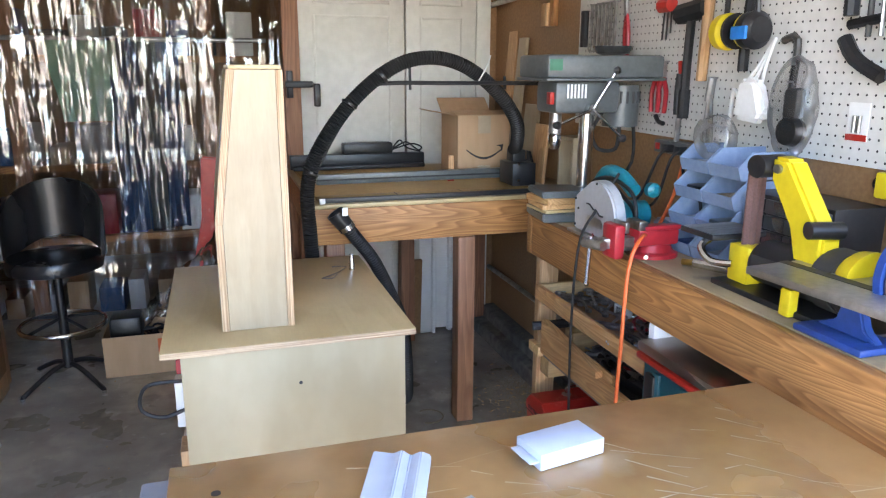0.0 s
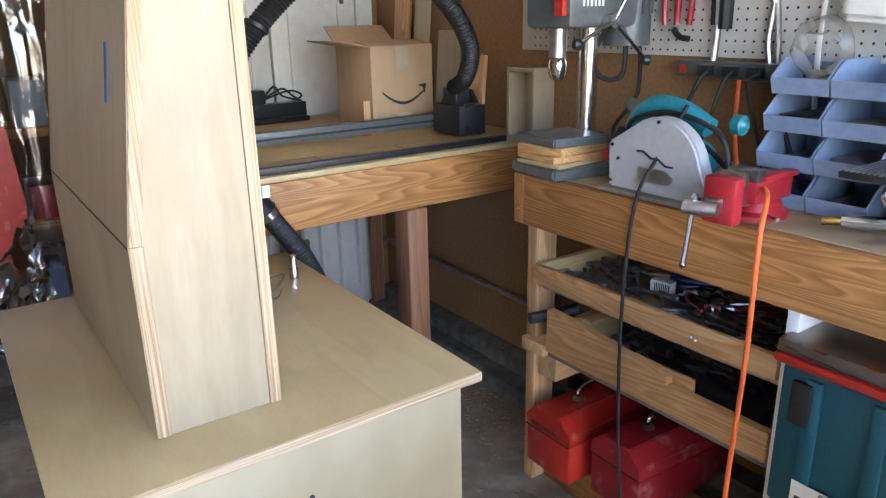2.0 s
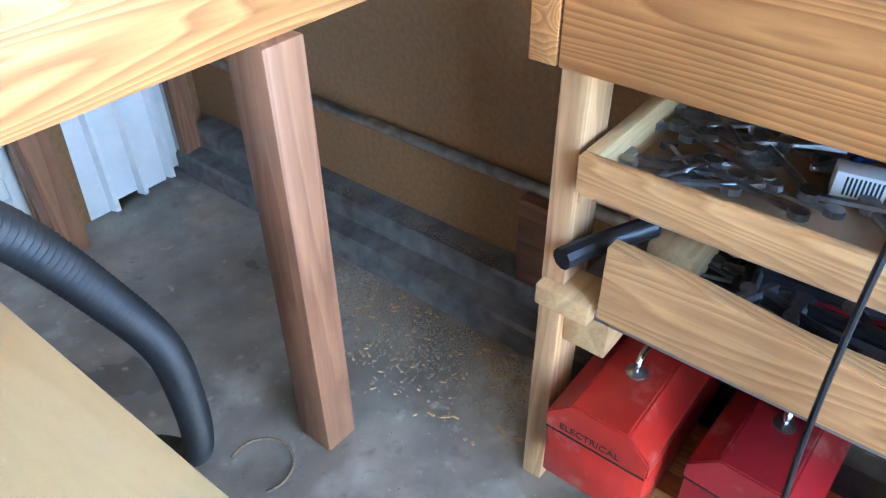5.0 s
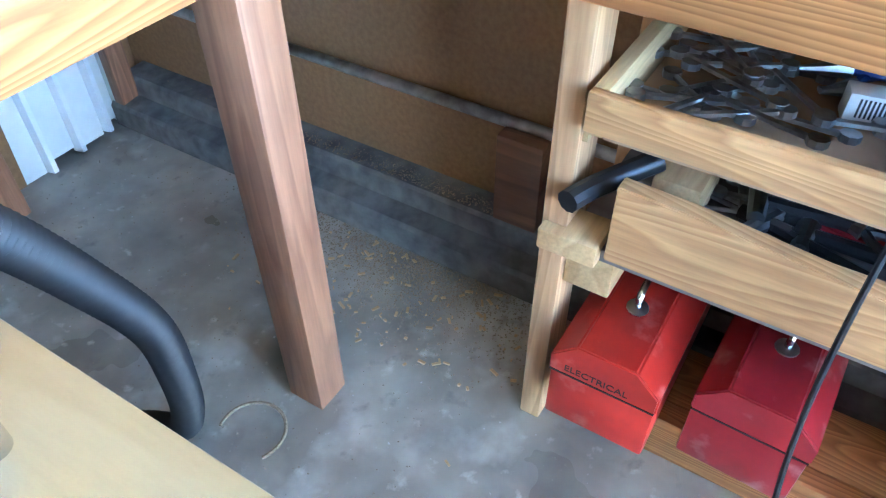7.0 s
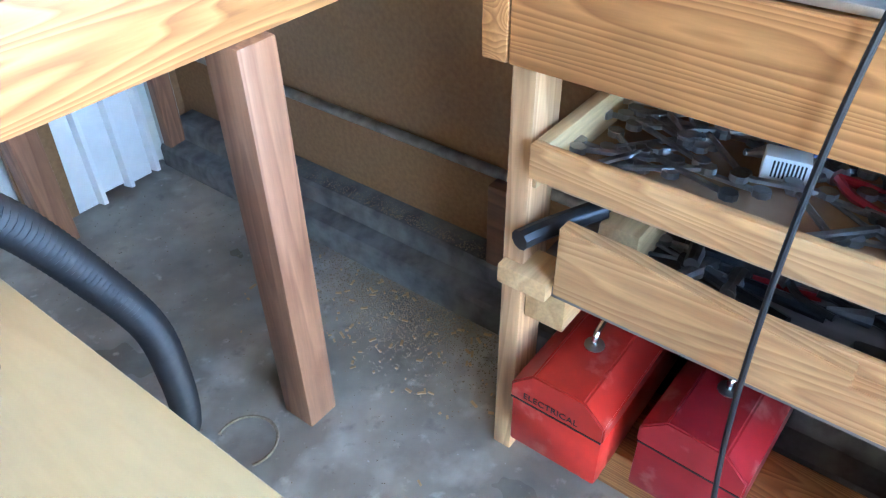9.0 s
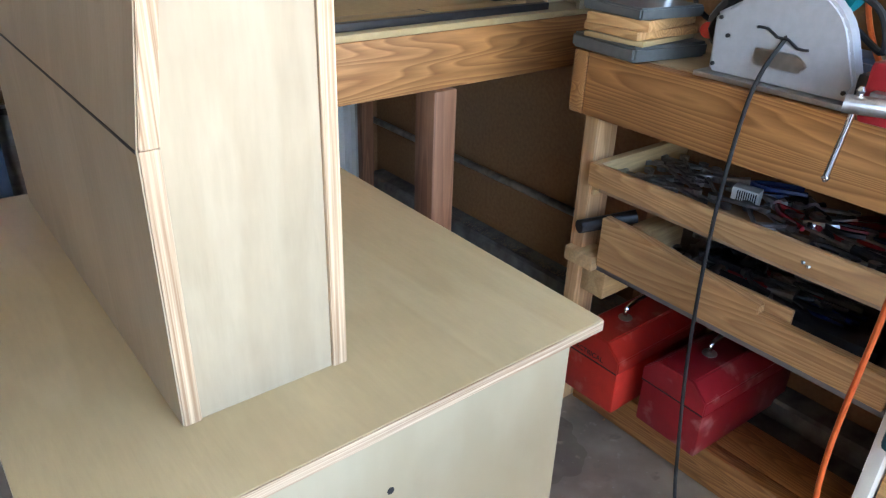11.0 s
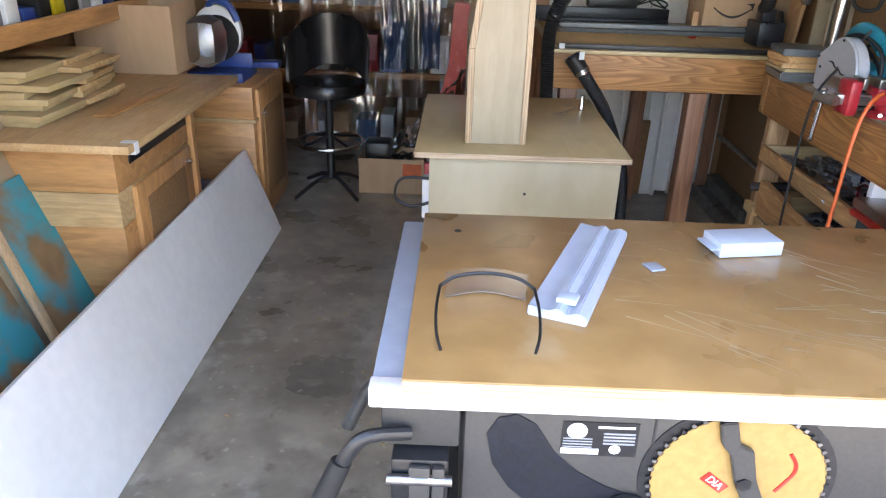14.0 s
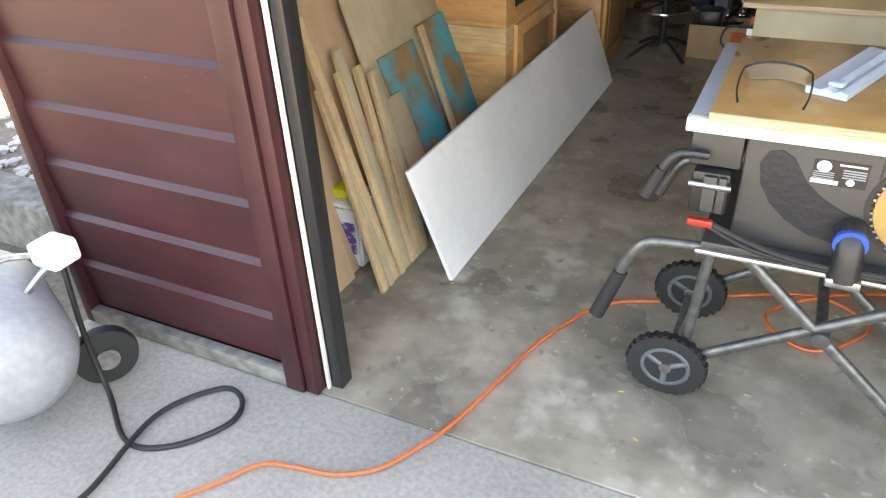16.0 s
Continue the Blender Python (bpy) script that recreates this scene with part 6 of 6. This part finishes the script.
# ---- store behind the plastic ----
lay(-0.003, 0.925, 0.18, 0.95)
sf = thing("store_shelf", (-.5, 5.2, 0), "rough timber store shelving", "shelf")
for z in (.45, .88, 1.5):
    part("plank", bx(-1.7, .4, 4.95, 5.35, z, z + .04, .003), fir_x, sf)
for x in (-1.1, 0.02):
    part("upright", bx(x, x + .09, 4.92, 4.96, 0, 2.5, .003), red_z, sf)
rng = random.Random(21)
for i in range(44):
    z = (.02, .491, .921, 1.541)[i % 4]
    x = -1.65 + (i // 4) * .185
    w, h = rng.uniform(.09, .17), rng.uniform(.1, .26)
    solo("stored_box", bx(x, x + w, 4.99, 5.25, z if z > .1 else 0.0, z + h, .006), (clothb, paper, card, blackp, midgrey, blue, card, vise_red, melamine, greyp)[(i * 7) % 10], ("blue bundle", "white carton", "brown carton", "black case", "grey case", "blue tub", "brown carton", "red tin", "white tub", "grey tin")[(i * 7) % 10] + " on the store shelf", "box", "stored boxes")
shirt = nb()
bmesh.ops.create_grid(shirt, x_segments=14, y_segments=14, size=.5)
for v in shirt.verts:
    u, w = v.co.x, v.co.y
    v.co = Vector((-.6 + u * .34 * (1 + .2 * math.sin(3 * w)), 4.62 + .02 * math.sin(16 * u), 1.4 + w * .42))
struct("rail_clothes", rd((-1.7, 4.64, 1.62), (.42, 4.64, 1.62), .012), steel, "steel clothes rail in the store")
sh1 = solo("hung_shirt", shirt, clothg, "pale green shirt hanging behind the plastic", "shirt")
for i, x in enumerate((-.4, -.3, -.18)):
    cl = nb()
    bmesh.ops.create_grid(cl, x_segments=12, y_segments=16, size=.5)
    for v in cl.verts:
        u, w = v.co.x, v.co.y
        v.co = Vector((x + u * .17, 4.63 + .03 * i + .02 * math.sin(19 * u + i), 1.1 + w * 1.05))
    solo("hung_clothes", cl, (clothb, greyp, clothb)[i], "dark blue clothes hanging behind the plastic", "clothes", "hanging clothes")
solo("red_tarp", slab([(.0, 1.03), (.1, 1.02), (.12, .7), (-.05, .35), (-.12, .3), (-.02, .7)], "y", 4.2, 4.23, .01), red, "red folded chair beside the post", "chair")


def drape(x0, x1, z0, z1, y, seed, depth, nx=150, nz=90, slant=0.0):
    """A hanging sheet of film with upright folds, fine crumples and flat creases from packing."""
    bm = nb()
    grid = []
    for j in range(nz + 1):
        v = j / nz
        row = []
        for i in range(nx + 1):
            u = i / nx
            x, z = x0 + (x1 - x0) * u, z0 + (z1 - z0) * v
            d = depth * noise.noise(Vector((x * 5, z * .7, seed))) + depth * .5 * noise.noise(Vector((x * 17, z * 1.6, seed + 3))) + depth * .25 * noise.noise(Vector((x * 42, z * 5, seed + 7)))
            d += .006 * (1 - min(1, abs((z * 3.3) % 1 - .5) * 14)) if abs((z * 3.3) % 1 - .5) < .07 else 0
            row.append(bm.verts.new((x + slant * (1 - v), y + d, z)))
        grid.append(row)
    for a, b in zip(grid, grid[1:]):
        for i in range(nx):
            bm.faces.new((a[i], a[i + 1], b[i + 1], b[i]))
    return bm


pl = thing("plastic_curtain", (-.4, 4.35, 0), "crumpled clear plastic sheet hung across the store", "plastic sheet")
part("sheet", drape(-1.3, .47, .02, 2.45, 4.36, 1.0, .045), film_clear, pl)
part("sheet_fold", drape(-.95, .1, .9, 2.45, 4.32, 5.0, .05), film_clear, pl)
heap = nb()
hg = []
for j in range(40):
    row = []
    for i in range(40):
        u, v = i / 39, j / 39
        x = -.45 + u * .55 + .1 * v
        z = .16 + (1 - v) * .55 * u + .07 * noise.noise(Vector((u * 6, v * 6, 2)))
        row.append(heap.verts.new((x, 4.0 + v * .22 + .07 * noise.noise(Vector((u * 8, v * 8, 9))), z + .03 * noise.noise(Vector((u * 19, v * 19, 4))))))
    hg.append(row)
for a, b in zip(hg, hg[1:]):
    for i in range(39):
        heap.faces.new((a[i], a[i + 1], b[i + 1], b[i]))
part("gathered_end", heap, film_clear, pl)

# ---- outside: compressor, gravel ----
lay(0.115, 1, 0.165)
ac = thing("air_compressor", (-1.8, -.15, 0), "grey pancake air compressor on wheels", "compressor")
tank = lathe([(.03, -.29), (.11, -.28), (.16, -.235), (.182, -.17), (.182, .17), (.16, .235), (.11, .28), (.03, .29)], (-1.83, -.16, .235), 36, "y")
part("tank", turned(tank, 65, (-1.88, -.2, .22)), midgrey, ac, "dull grey tank")
cw = part("wheel", turned(lathe([(.05, -.022), (.09, -.02), (.095, 0), (.09, .02), (.05, .022)], (-1.68, .02, .096), 30, "y"), 60, (-1.68, .02, .096)), rubber, ac)
part("hub", turned(rd((-1.68, -.015, .096), (-1.68, .055, .096), .035), 60, (-1.68, .02, .096)), steel, cw)
part("pressure_switch", bx(-1.76, -1.66, -.04, .05, .43, .5, .012), melamine, ac, "pale switch box")
part("pipe", tb([(-1.75, -.1, .37), (-1.72, -.05, .42), (-1.71, 0, .44)], .012, 8, 4), steel, ac)
part("pipe", tb([(-1.85, -.1, .37), (-1.84, -.08, .45), (-1.74, -.02, .46)], .009, 8, 4), steel, ac)
part("regulator", rd((-1.84, -.12, .37), (-1.84, -.12, .45), .02), steel, ac)
part("pump", rd((-2.0, -.2, .38), (-2.0, -.2, .6), .08), blackp, ac)
part("flywheel", lathe([(.11, 0), (.12, .01), (.12, .03), (.11, .04)], (-1.98, -.06, .55), 28, "y"), blackp, ac)
part("foot", bx(-1.98, -1.9, -.35, -.28, 0, .08, .004), steel, ac)
struct("retaining_block", bx(-4.2, -2.25, .55, .75, -.12, .12, .01), footing, "weathered concrete edging block")
gr = nb()
rng = random.Random(31)
for k in range(900):
    x, y = rng.uniform(-4.4, -2.15), rng.uniform(.72, 2.6)
    s = rng.uniform(.02, .05)
    bmesh.ops.create_icosphere(gr, subdivisions=1, radius=s, matrix=Matrix.Translation((x, y, .06 + .12 * (y - .7))) @ Matrix.Rotation(rng.uniform(0, 3), 4, "Z") @ Matrix.Diagonal((1.3, .9, .6, 1)))
solo("gravel", gr, gravel, "grey river stones beside the garage", "gravel", kind="stuff")
struct("bank", slab([(.7, -.12), (3.2, -.12), (3.2, .4), (.7, .05)], "x", -5.0, -2.05), soil, "bank of earth beside the garage")
